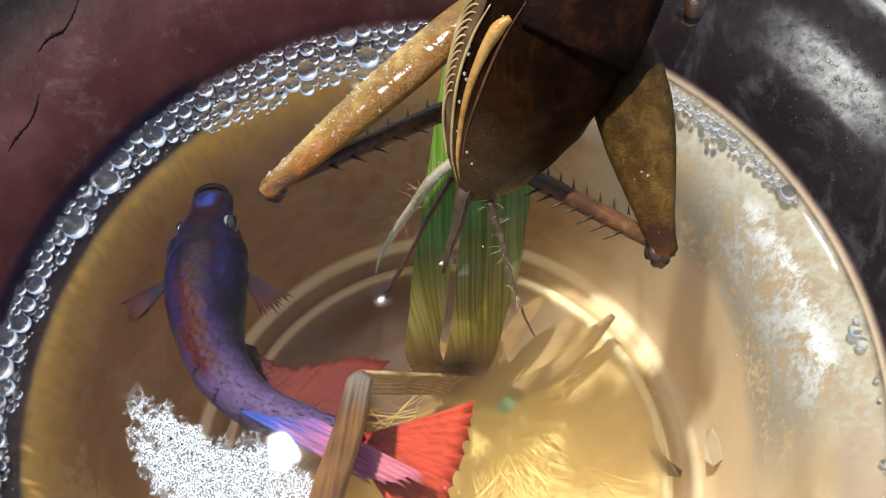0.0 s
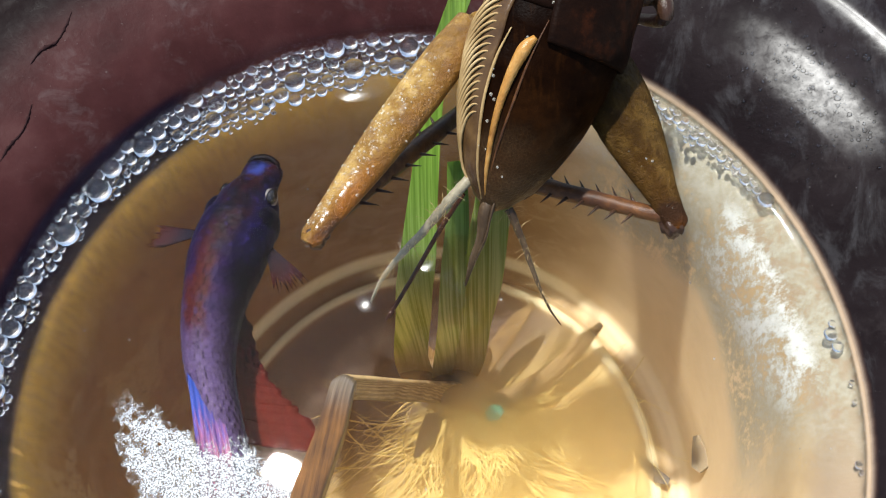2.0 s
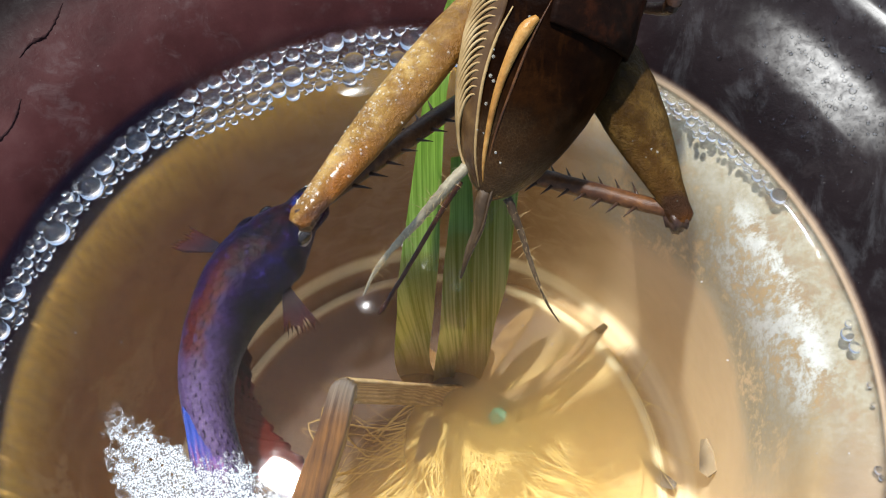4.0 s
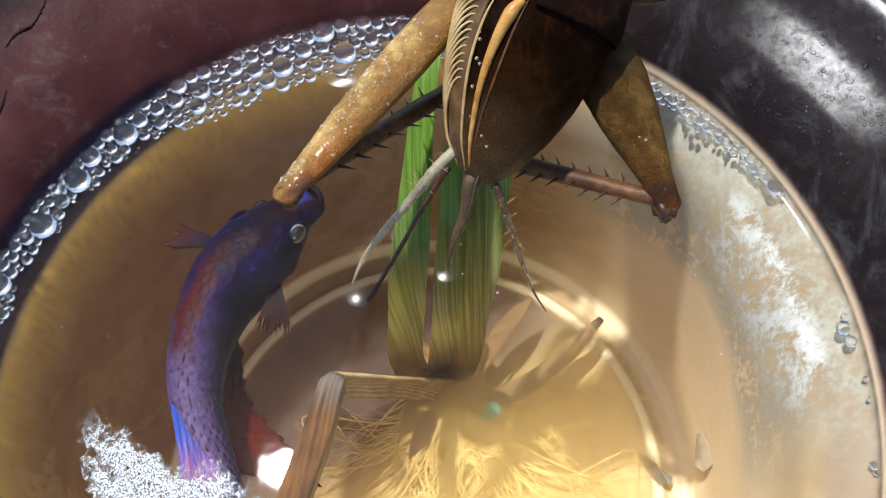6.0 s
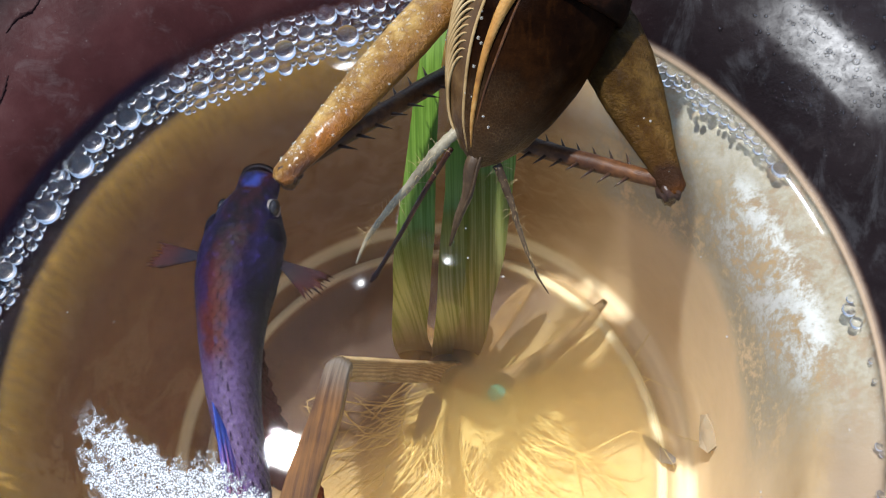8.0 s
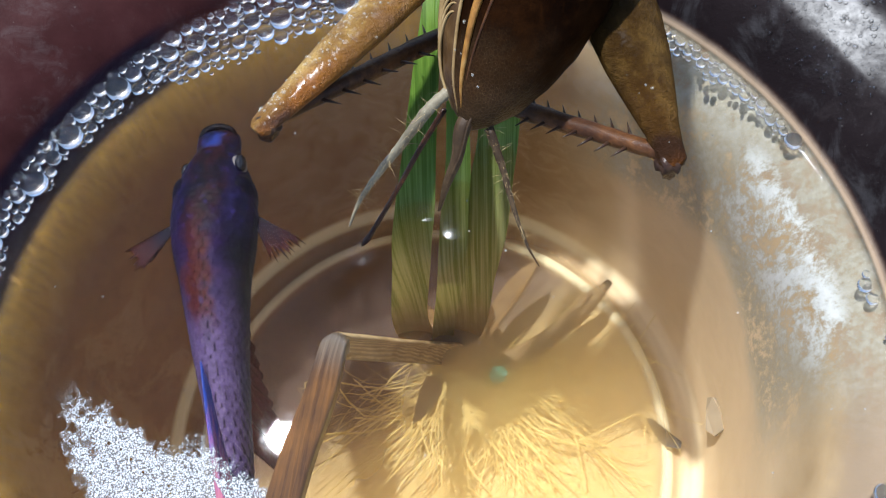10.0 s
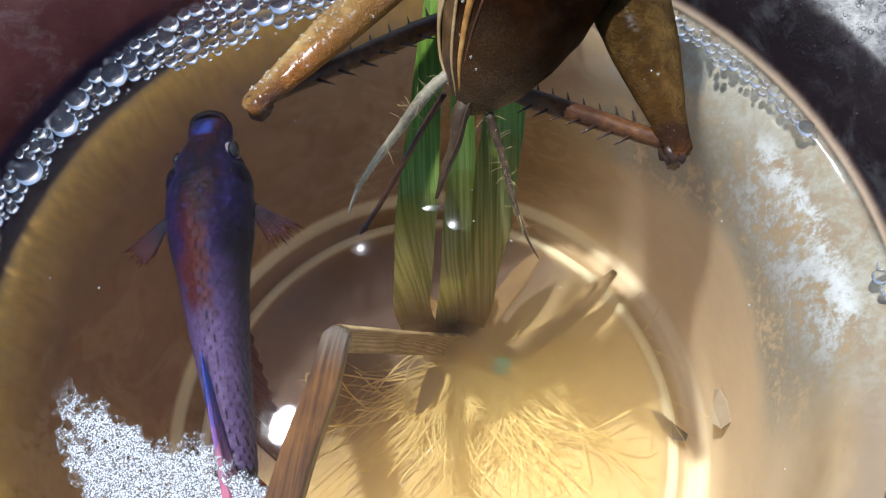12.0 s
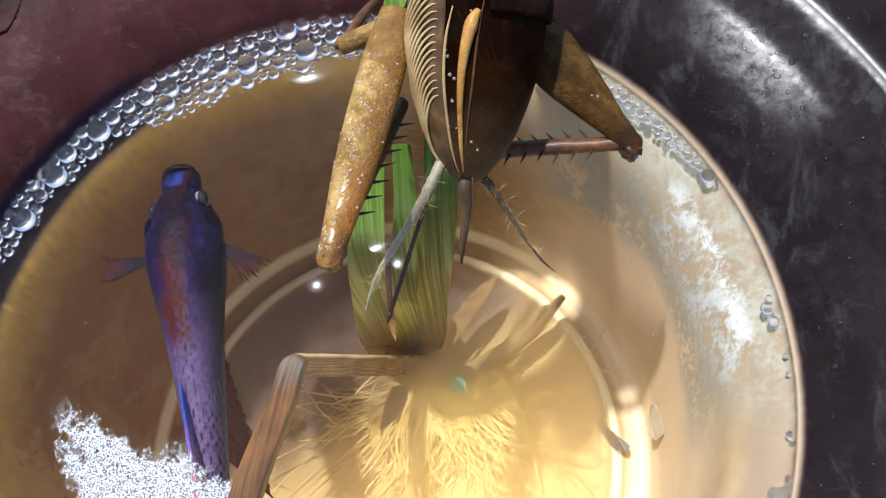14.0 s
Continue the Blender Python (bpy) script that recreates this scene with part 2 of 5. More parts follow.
    wet = m.mix(m.math("MULTIPLY", thin, 0.75), wet, m.mix(b3, (0.22, 0.21, 0.14), (0.36, 0.35, 0.27)))
    core = m.math("MULTIPLY", m.step(m.math("ADD", m.math("ABSOLUTE", m.math("SUBTRACT", bearing, 17.0)), m.math("MULTIPLY", m.math("SUBTRACT", b1, 0.5), 26.0)), 21.0, 9.0), m.math("MULTIPLY", m.step(lift, -1.75, -0.9), m.step(z, -0.16, -0.4)))
    crust = m.math("MULTIPLY", m.math("MAXIMUM", core, m.math("MULTIPLY", low, 0.2)), m.step(m.math("ADD", fine, m.math("MULTIPLY", core, 0.04)), 0.47, 0.6))
    wet = m.mix(m.math("MULTIPLY", crust, 0.9), wet, m.mix(b3, (0.5, 0.52, 0.49), (0.7, 0.73, 0.7)))
    wet = m.mix(m.math("MULTIPLY", m.step(x, 1.2, 3.2), 0.4), wet, m.mix(1.0, wet, (0.82, 0.86, 1.0), "MULTIPLY"))
    far_side = m.step(m.math("ADD", m.math("ADD", y, m.math("MULTIPLY", m.step(x, -1.0, -3.0), 5.0)), m.math("MULTIPLY", m.step(x, 1.0, 2.2), -6.0)), 2.0, 2.8)
    below = m.step(m.math("ADD", m.math("ADD", z, m.math("MULTIPLY", far_side, 0.27)), m.math("MULTIPLY", n2, 0.08)), 0.1, -0.02)
    col = m.mix(below, dry, wet)
    # cream tide line on the east, fading into brown
    rim_e = m.math("MULTIPLY", east, m.math("MULTIPLY", m.step(z, 0.0, 0.04), m.step(m.math("ADD", z, m.math("MULTIPLY", n2, 0.04)), 0.16, 0.06)))
    col = m.mix(m.math("MULTIPLY", rim_e, 0.85), col, m.mix(m.step(z, 0.05, 0.13), (0.46, 0.35, 0.25), (0.1, 0.05, 0.035)))
    # dark blue band along the north-west tide line: the fish's reflection painted on
    mirror_band = m.math("MULTIPLY", m.math("MAXIMUM", m.step(m.math("ADD", bearing, m.math("MULTIPLY", n1, 8.0)), 130.0, 137.0), m.step(bearing, -140.0, -165.0)), m.math("MULTIPLY", m.step(m.math("ADD", z, m.math("MULTIPLY", n2, 0.05)), -0.36, -0.3), m.step(z, 0.14, 0.05)))
    col = m.mix(m.math("MULTIPLY", mirror_band, 0.9), col, m.mix(n2, (0.003, 0.0022, 0.006), (0.009, 0.0065, 0.017)))
    rough = m.mix(below, m.ramp(m.math("ADD", n2, m.math("MULTIPLY", east, 0.1)), [(0.2, 0.3), (0.7, 0.6)]), (0.5, 0.5, 0.5))
    off = m.math("SQRT", m.math("ADD", m.math("POWER", m.math("SUBTRACT", x, 4.4), 2.0), m.math("POWER", m.math("SUBTRACT", y, 3.3), 2.0)))
    wetness = m.math("MULTIPLY", m.step(m.math("ADD", off, m.math("MULTIPLY", n1, 0.8)), 1.6, 0.55), m.ramp(m.noise(7.0, 6, 0.7, (1, 1, 1), 0.5), [(0.35, 0.3), (0.62, 1.0)]))
    h = m.math("ADD", m.math("MULTIPLY", n2, 0.5), m.math("MULTIPLY", n4, m.math("ADD", m.math("MULTIPLY", wetness, 0.9), 0.25)))
    m.bump(m.math("ADD", h, m.math("MULTIPLY", b3, m.math("MULTIPLY", below, 0.2))), 0.22, 0.05)
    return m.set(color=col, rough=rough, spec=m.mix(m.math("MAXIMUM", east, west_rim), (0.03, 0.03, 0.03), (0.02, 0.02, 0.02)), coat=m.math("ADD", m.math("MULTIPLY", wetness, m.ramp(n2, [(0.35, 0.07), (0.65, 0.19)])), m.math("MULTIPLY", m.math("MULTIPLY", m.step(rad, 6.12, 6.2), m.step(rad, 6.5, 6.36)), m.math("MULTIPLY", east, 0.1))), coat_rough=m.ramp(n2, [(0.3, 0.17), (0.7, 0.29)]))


def mat_water():
    """Clear surface that mirrors the sky, with a trace of silt that scatters the light."""
    m = Mat("water_surface")
    m.t.nodes.remove(m.b)
    tr, gl, mx, fr = m.node("ShaderNodeBsdfTransparent"), m.node("ShaderNodeBsdfGlossy"), m.node("ShaderNodeMixShader"), m.node("ShaderNodeFresnel")
    sc, haze = m.node("ShaderNodeBsdfTranslucent"), m.node("ShaderNodeMixShader")
    tr.inputs[0].default_value = (0.985, 0.96, 0.915, 1)
    sc.inputs[0].default_value = (0.95, 0.85, 0.65, 1)
    haze.inputs[0].default_value = 0.025
    gl.inputs["Roughness"].default_value = 0.02
    fr.inputs[0].default_value = 1.2
    bp = m.node("ShaderNodeBump")
    bp.inputs["Strength"].default_value, bp.inputs["Distance"].default_value = 0.11, 0.0003
    m.link(m.noise(1.5, 3, 0.5), bp.inputs["Height"])
    m.link(bp.outputs[0], gl.inputs["Normal"])
    m.link(bp.outputs[0], fr.inputs["Normal"])
    m.link(tr.outputs[0], haze.inputs[1])
    m.link(sc.outputs[0], haze.inputs[2])
    m.link(fr.outputs[0], mx.inputs[0])
    m.link(haze.outputs[0], mx.inputs[1])
    m.link(gl.outputs[0], mx.inputs[2])
    m.link(mx.outputs[0], m.out.inputs[0])
    return m.m


def mat_silt(name, thin, thick):
    """Cloudy water: mostly see-through, with suspended silt that scatters the light onwards."""
    m = Mat(name)
    m.t.nodes.remove(m.b)
    tr, sc, mx = m.node("ShaderNodeBsdfTransparent"), m.node("ShaderNodeBsdfTranslucent"), m.node("ShaderNodeMixShader")
    x, y = m.axis("X"), m.axis("Y")
    # north-west shade and south-east brightness are put into the silt's tint
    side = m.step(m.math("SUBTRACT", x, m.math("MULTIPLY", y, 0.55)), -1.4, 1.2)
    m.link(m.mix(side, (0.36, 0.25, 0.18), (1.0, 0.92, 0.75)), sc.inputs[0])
    rad = m.math("SQRT", m.math("ADD", m.math("MULTIPLY", x, x), m.math("MULTIPLY", y, y)))
    cloud = m.ramp(m.noise(0.5, 4, 0.55, None, 0.6), [(0.3, thin), (0.7, thick)])
    m.link(m.math("MULTIPLY", cloud, m.step(rad, 3.55, 3.0)), mx.inputs[0])
    m.link(tr.outputs[0], mx.inputs[1])
    m.link(sc.outputs[0], mx.inputs[2])
    m.link(mx.outputs[0], m.out.inputs[0])
    return m.m


def mat_bead(name, ior, rough, tint):
    """A bead or swell of water: clear, with a glossy skin."""
    m = Mat(name)
    m.t.nodes.remove(m.b)
    tr, gl, fr, mx = m.node("ShaderNodeBsdfTransparent"), m.node("ShaderNodeBsdfGlossy"), m.node("ShaderNodeFresnel"), m.node("ShaderNodeMixShader")
    tr.inputs[0].default_value = (*tint, 1)
    gl.inputs["Roughness"].default_value = rough
    fr.inputs[0].default_value = ior
    m.link(fr.outputs[0], mx.inputs[0])
    m.link(tr.outputs[0], mx.inputs[1])
    m.link(gl.outputs[0], mx.inputs[2])
    m.link(mx.outputs[0], m.out.inputs[0])
    return m.m


def mat_bubble():
    """Round bubble of water and air that bends the light like a small lens."""
    m = Mat("bubble_film")
    m.t.nodes.remove(m.b)
    gl = m.node("ShaderNodeBsdfGlass")
    gl.inputs["Color"].default_value = (0.97, 0.965, 0.95, 1)
    gl.inputs["Roughness"].default_value = 0.06
    gl.inputs["IOR"].default_value = 1.46
    m.link(gl.outputs[0], m.out.inputs[0])
    return m.m


def mat_dew():
    m = Mat("dew_bead")
    return m.set(color=(0.9, 0.85, 0.7), rough=0.1, alpha=0.16, spec=1.0)


def mat_froth():
    m = Mat("fine_froth")
    return m.set(color=(0.75, 0.78, 0.8), rough=0.12, alpha=0.14, spec=0.8)


def mat_film():
    """Grey dust film: fine bright grains, broken by small round holes, frayed at its border."""
    m = Mat("surface_scum")
    n1, n2, n3 = m.noise(1.1, 7, 0.72, None, 0.5), m.noise(42, 6, 0.85), m.noise(7, 6, 0.7)
    x, y = m.axis("X"), m.axis("Y")
    line = m.math("ADD", m.math("MULTIPLY", y, 0.92), m.math("MULTIPLY", x, 0.39))
    fray = m.math("ADD", m.math("MULTIPLY", m.math("SUBTRACT", n1, 0.5), 1.1), m.math("ADD", m.math("MULTIPLY", m.math("SUBTRACT", n3, 0.5), 0.7), m.math("MULTIPLY", m.math("SUBTRACT", n2, 0.5), 0.35)))
    left = m.math("ADD", m.math("MULTIPLY", x, 0.9), m.math("MULTIPLY", y, 0.43))
    inside = m.math("MULTIPLY", m.step(m.math("ADD", line, fray), -1.53, -1.68), m.step(m.math("ADD", left, fray), -2.98, -2.8))
    pits = m.math("ADD", m.voronoi(2.4), m.math("MULTIPLY", n3, 0.25))
    holes = m.math("MULTIPLY", m.step(pits, 0.2, 0.24), m.step(m.math("ADD", m.voronoi(9), m.math("MULTIPLY", n3, 0.45)), 0.3, 0.36))
    dust = m.math("ADD", m.math("MULTIPLY", m.voronoi(66), 0.4), m.math("ADD", m.math("MULTIPLY", m.noise(110, 3, 0.7), 0.35), m.math("MULTIPLY", m.noise(16, 5, 0.7), 0.25)))
    grain = m.ramp(dust, [(0.36, 0.98), (0.48, 0.88), (0.58, 0.6)])
    alpha = m.math("MULTIPLY", inside, m.math("MULTIPLY", holes, grain))
    m.bump(n2, 0.5, 0.03)
    return m.set(color=m.ramp(dust, [(0.36, (0.62, 0.65, 0.67)), (0.47, (0.38, 0.39, 0.39)), (0.58, (0.17, 0.17, 0.165))]), rough=0.3, spec=0.6, alpha=alpha)


def mat_leaf():
    m = Mat("grass_leaf")
    z = m.axis("Z")
    n = m.noise(2.0, 5, 0.6)
    fib = m.step(m.noise(26, 3, 0.6, (1, 0.03, 0.008)), 0.36, 0.62)
    green = m.mix(m.math("MULTIPLY", m.math("ADD", fib, n), 0.5), (0.085, 0.19, 0.014), (0.3, 0.48, 0.075))
    low = m.mix(fib, (0.38, 0.39, 0.1), (0.7, 0.67, 0.32))
    old = m.mix(n, (0.4, 0.28, 0.11), (0.62, 0.47, 0.23))
    col = m.mix(m.step(z, 0.9, -1.5), green, low)
    col = m.mix(m.step(m.math("ADD", z, n), -1.8, -4.0), col, old)
    m.bump(fib, 0.3, 0.02)
    m.set(color=col, rough=0.4, spec=0.3)
    glow, both = m.node("ShaderNodeBsdfTranslucent"), m.node("ShaderNodeMixShader")
    m.link(col, glow.inputs[0])
    both.inputs[0].default_value = 0.58
    m.link(m.b.outputs[0], both.inputs[1])
    m.link(glow.outputs[0], both.inputs[2])
    m.link(both.outputs[0], m.out.inputs[0])
    return m.m


def mat_straw(name, dark, pale, rough=0.6, grain=(0.12, 1, 1), weathered=False):
    m = Mat(name)
    fib = m.noise(22, 4, 0.6, grain)
    n = m.noise(1.5, 5, 0.6)
    m.bump(fib, 0.6, 0.02)
    col = m.ramp(m.math("MULTIPLY", m.math("ADD", fib, n), 0.5), [(0.36, dark), (0.62, pale)])
    if weathered:
        col = m.mix(m.math("MULTIPLY", m.step(m.math("ADD", m.axis("Y"), m.math("MULTIPLY", fib, 0.5)), -0.3, 0.3), 0.75), col, m.mix(fib, (0.07, 0.055, 0.04), (0.24, 0.2, 0.15)))
    return m.set(color=col, rough=rough)


def mat_fish(name, gain, gloss):
    """Betta skin: violet back and pale violet tail end, red saddle, slate right flank with its shade painted in,
    near-black head with blue flecks.
    """
    m = Mat(name)
    x, y = m.axis("X"), m.axis("Y")
    n1, n2, n3 = m.noise(2.2, 5, 0.65, None, 0.4), m.noise(16, 5, 0.7), m.noise(6, 5, 0.65, None, 0.6)
    wob = m.math("MULTIPLY", m.math("SUBTRACT", n1, 0.5), 0.5)
    lx = m.math("ADD", x, wob)
    violet = m.mix(n3, (0.009, 0.004, 0.042), (0.045, 0.016, 0.1))
    pale = m.mix(n3, (0.07, 0.042, 0.15), (0.22, 0.15, 0.32))
    col = m.mix(m.step(m.math("ADD", y, wob), -1.5, -3.0), violet, pale)
    slate = m.mix(m.step(y, -1.5, -2.8), (0.005, 0.003, 0.014), (0.05, 0.04, 0.08))
    col = m.mix(m.step(lx, 0.12, 0.36), col, slate)
    saddle = m.math("MULTIPLY", m.math("MULTIPLY", m.step(lx, 0.13, 0.03), m.step(lx, -0.26, -0.14)), m.math("MULTIPLY", m.step(y, -0.8, -1.2), m.step(m.math("ADD", y, wob), -2.7, -2.1)))
    col = m.mix(m.math("MULTIPLY", saddle, m.step(n3, 0.3, 0.48)), col, m.mix(n3, (0.045, 0.007, 0.006), (0.12, 0.018, 0.012)))
    ax = m.math("ABSOLUTE", lx)
    dark = m.mix(m.step(n3, 0.42, 0.58), (0.0025, 0.0015, 0.008), (0.034, 0.005, 0.006))
    dark = m.mix(m.math("MULTIPLY", m.step(ax, 0.14, 0.3), 0.8), dark, m.mix(n3, (0.003, 0.003, 0.018), (0.012, 0.01, 0.085)))
    dark = m.mix(m.math("MULTIPLY", m.step(n2, 0.57, 0.64), 0.75), dark, (0.05, 0.036, 0.2))
    snout = m.math("MULTIPLY", m.math("MULTIPLY", m.step(y, -0.36, -0.26), m.step(y, -0.05, -0.12)), m.step(m.math("ABSOLUTE", m.math("ADD", x, 0.03)), 0.15, 0.05))
    dark = m.mix(m.math("MULTIPLY", snout, m.step(n3, 0.36, 0.52)), dark, (0.03, 0.055, 0.3))
    col = m.mix(m.step(m.math("ADD", y, m.math("MULTIPLY", n3, 0.6)), -1.45, -0.75), col, dark)
    col = m.mix(0.75, col, m.ramp(n2, [(0.34, 0.3), (0.6, 1.0)]), "MULTIPLY")
    col = m.mix(1.0, col, (gain, gain, gain), "MULTIPLY")
    m.bump(m.math("ADD", m.voronoi(9.0, "F1", "Distance", (1.1, 1, 1)), n2), 0.35, 0.03)
    return m.set(color=col, rough=gloss, spec=0.06)


def mat_fin(name, root, tip, y0, y1, alpha=0.85):
    m = Mat(name)
    y = m.axis("Y")
    n = m.noise(10, 4, 0.6, (3, 0.3, 3))
    col = m.mix(m.step(m.math("ADD", y, m.math("MULTIPLY", m.math("SUBTRACT", n, 0.5), 1.6)), y0, y1), root, tip)
    col = m.mix(0.5, col, m.ramp(m.noise(9, 3, 0.6, (3, 0.25, 3)), [(0.36, 0.35), (0.58, 1.0)]), "MULTIPLY")
    m.bump(n, 0.4, 0.02)
    return m.set(color=col, rough=0.6, alpha=alpha, spec=0.15)


def mat_chitin(name, dark, mid, pale, grain=9.0, rough=0.32, stretch=None, spec=0.22):
    m = Mat(name)
    n1, n2, n3 = m.noise(2.6, 5, 0.6), m.noise(grain, 5, 0.65, stretch), m.noise(grain * 4, 3, 0.6)
    col = m.ramp(m.math("ADD", m.math("MULTIPLY", n1, 0.6), m.math("MULTIPLY", n2, 0.4)), [(0.32, dark), (0.5, mid), (0.68, pale)])
    m.bump(m.math("ADD", n2, m.math("MULTIPLY", n3, 0.6)), 0.35, 0.02)
    return m.set(color=col, rough=rough, spec=spec, coat=spec * 0.2, coat_rough=0.25)


def mat_wing():
    """Dark forewing: near black at the shoulder, brown with a fine net of veins and painted wet sparkles towards its
    tip.
    """
    m = Mat("forewing")
    n1, n2, n3 = m.noise(1.8, 4, 0.55), m.noise(12, 5, 0.6), m.noise(52, 3, 0.7)
    y = m.axis("Y")
    col = m.ramp(m.math("ADD", m.math("MULTIPLY", n1, 0.75), m.math("MULTIPLY", n2, 0.25)), [(0.32, (0.002, 0.0006, 0.0002)), (0.5, (0.007, 0.0023, 0.0006)), (0.68, (0.019, 0.0066, 0.0016))])
    # the near-black shoulder also carries the collar's shade, painted in
    col = m.mix(m.math("MULTIPLY", m.step(m.math("ADD", y, m.math("MULTIPLY", n1, 0.5)), 0.25, 0.9), 0.8), col, (0.0016, 0.0006, 0.0004))
    streak = m.step(m.noise(9, 4, 0.6, (1.6, 0.22, 0.5)), 0.52, 0.66)
    col = m.mix(m.math("MULTIPLY", streak, 0.1), col, (0.055, 0.018, 0.0035))
    edge = m.voronoi(36, "DISTANCE_TO_EDGE", "Distance", (1, 0.6, 0.8))
    tip = m.step(m.math("ADD", y, m.math("MULTIPLY", n1, 0.7)), 0.3, -0.4)
    net = m.math("MULTIPLY", m.step(edge, 0.16, 0.02), tip)
    col = m.mix(m.math("MULTIPLY", tip, 0.6), col, (0.06, 0.029, 0.009))
    col = m.mix(m.math("MULTIPLY", net, 0.2), col, (0.15, 0.085, 0.032))
    col = m.mix(m.math("MULTIPLY", m.math("MULTIPLY", m.step(n3, 0.6, 0.7), tip), 0.45), col, (0.24, 0.16, 0.08))
    m.bump(m.math("ADD", n2, m.math("ADD", m.math("MULTIPLY", net, 0.4), m.math("MULTIPLY", n3, 0.4))), 0.35, 0.025)
    return m.set(color=col, rough=0.42, spec=m.math("ADD", m.math("MULTIPLY", tip, 0.14), 0.015))


def mat_femur(name, deep, mid, light, spec, coat, knee, end=0.0):
    """Thigh skin: mottled, turning orange brown and then dark towards the knee (knee at the part's origin)."""
    m = Mat(name)
    d = m.node("ShaderNodeVectorMath")
    d.operation = "LENGTH"
    m.link(m.co, d.inputs[0])
    n1, n2, n3 = m.noise(2.2, 5, 0.6), m.noise(30, 4, 0.7), m.noise(9, 5, 0.6, None, 0.8)
    far = m.math("ADD", d.outputs["Value"], m.math("MULTIPLY", n1, 0.5))
    col = m.ramp(m.math("ADD", m.math("MULTIPLY", n1, 0.6), m.math("ADD", m.math("MULTIPLY", n3, 0.25), m.math("MULTIPLY", n2, 0.15))), [(0.34, deep), (0.5, mid), (0.64, light)])
    col = m.mix(m.math("MULTIPLY", m.step(m.voronoi(13), 0.24, 0.1), 0.35), col, light)
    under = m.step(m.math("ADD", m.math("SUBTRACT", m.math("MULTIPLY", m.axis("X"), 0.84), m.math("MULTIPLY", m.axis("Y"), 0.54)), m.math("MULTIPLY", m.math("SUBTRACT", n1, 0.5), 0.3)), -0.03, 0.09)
    # darker amber flank; the shade of this side is put into its colour
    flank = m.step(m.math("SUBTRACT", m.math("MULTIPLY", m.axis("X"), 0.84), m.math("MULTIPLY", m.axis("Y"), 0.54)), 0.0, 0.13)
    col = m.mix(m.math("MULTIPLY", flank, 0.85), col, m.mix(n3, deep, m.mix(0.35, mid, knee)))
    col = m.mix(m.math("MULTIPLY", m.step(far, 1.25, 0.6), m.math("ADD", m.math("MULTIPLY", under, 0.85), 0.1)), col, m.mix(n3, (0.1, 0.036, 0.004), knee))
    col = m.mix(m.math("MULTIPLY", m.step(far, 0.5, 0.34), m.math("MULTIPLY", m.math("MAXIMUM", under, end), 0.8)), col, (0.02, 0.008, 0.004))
    m.bump(m.math("ADD", n3, m.math("MULTIPLY", n2, 1.6)), 0.7, 0.03)
    return m.set(color=col, rough=0.36, spec=spec, coat=m.math("MULTIPLY", m.step(m.noise(10, 6, 0.75, None, 0.5), 0.5, 0.58), coat), coat_rough=0.24)


def mat_sheath():
    """Dead sheath: straw brown with dark parallel veins along its length."""
    m = Mat("dead_sheath")
    d = m.node("ShaderNodeVectorMath")
    d.operation = "DOT_PRODUCT"
    m.link(m.co, d.inputs[0])
    d.inputs[1].default_value = (0.65, 0.69, 0.32)
    n, fine = m.noise(2.2, 5, 0.6), m.noise(14, 4, 0.65)
    vein = m.step(m.math("SINE", m.math("ADD", m.math("MULTIPLY", d.outputs["Value"], 140.0), m.math("MULTIPLY", n, 5.0))), -0.5, 0.5)
    col = m.ramp(m.math("ADD", m.math("MULTIPLY", n, 0.6), m.math("MULTIPLY", fine, 0.4)), [(0.34, (0.3, 0.19, 0.075)), (0.64, (0.68, 0.5, 0.25))])
    col = m.mix(m.math("MULTIPLY", vein, 0.42), col, (0.15, 0.09, 0.033))
    m.bump(vein, 0.5, 0.02)
    return m.set(color=col, rough=0.6)


def mat_plain(name, a, b, scale=6.0, rough=0.5, bump=0.3, spec=0.5):
    m = Mat(name)
    n = m.noise(scale, 5, 0.65)
    m.bump(n, bump, 0.03)
    return m.set(color=m.mix(n, a, b), rough=rough, spec=spec)


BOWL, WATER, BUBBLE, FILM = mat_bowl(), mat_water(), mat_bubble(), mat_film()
LEAF = mat_leaf()
SHEATH = mat_sheath()
CROWN = mat_straw("rotting_crown", (0.12, 0.066, 0.024), (0.4, 0.27, 0.11))
STALK = mat_straw("broken_stalk", (0.03, 0.012, 0.004), (0.14, 0.062, 0.015), 0.45, (1.5, 0.02, 0.04), True)
# the strands' bright gold also stands in for the sun's caustic streaks
ROOT = mat_straw("root_fibre", (0.55, 0.38, 0.09), (0.92, 0.76, 0.32), 0.5)
SCRAP = mat_plain("rotten_scrap", (0.014, 0.008, 0.004), (0.05, 0.028, 0.012))
GREENBIT = mat_plain("green_flake", (0.03, 0.3, 0.2), (0.08, 0.45, 0.33))
SKIN, HEAD_SKIN = mat_fish("fish_skin", 0.15, 0.45), mat_fish("fish_head", 0.5, 0.4)
SCALE = mat_fish("fish_scales", 0.56, 0.4)
TAILFIN = mat_fin("red_fin", (0.12, 0.012, 0.01), (0.4, 0.05, 0.025), -3.5, -4.6, 0.92)
BACKFIN = mat_fin("blue_pink_fin", (0.02, 0.05, 0.28), (0.42, 0.13, 0.18), -3.1, -4.2, 0.9)
SIDEFIN = mat_fin("side_fin", (0.002, 0.002, 0.014), (0.05, 0.01, 0.011), -0.16, -0.5, 0.6)
ANALFIN = mat_fin("anal_fin", (0.024, 0.003, 0.002), (0.095, 0.01, 0.006), -1.8, -3.2, 0.92)
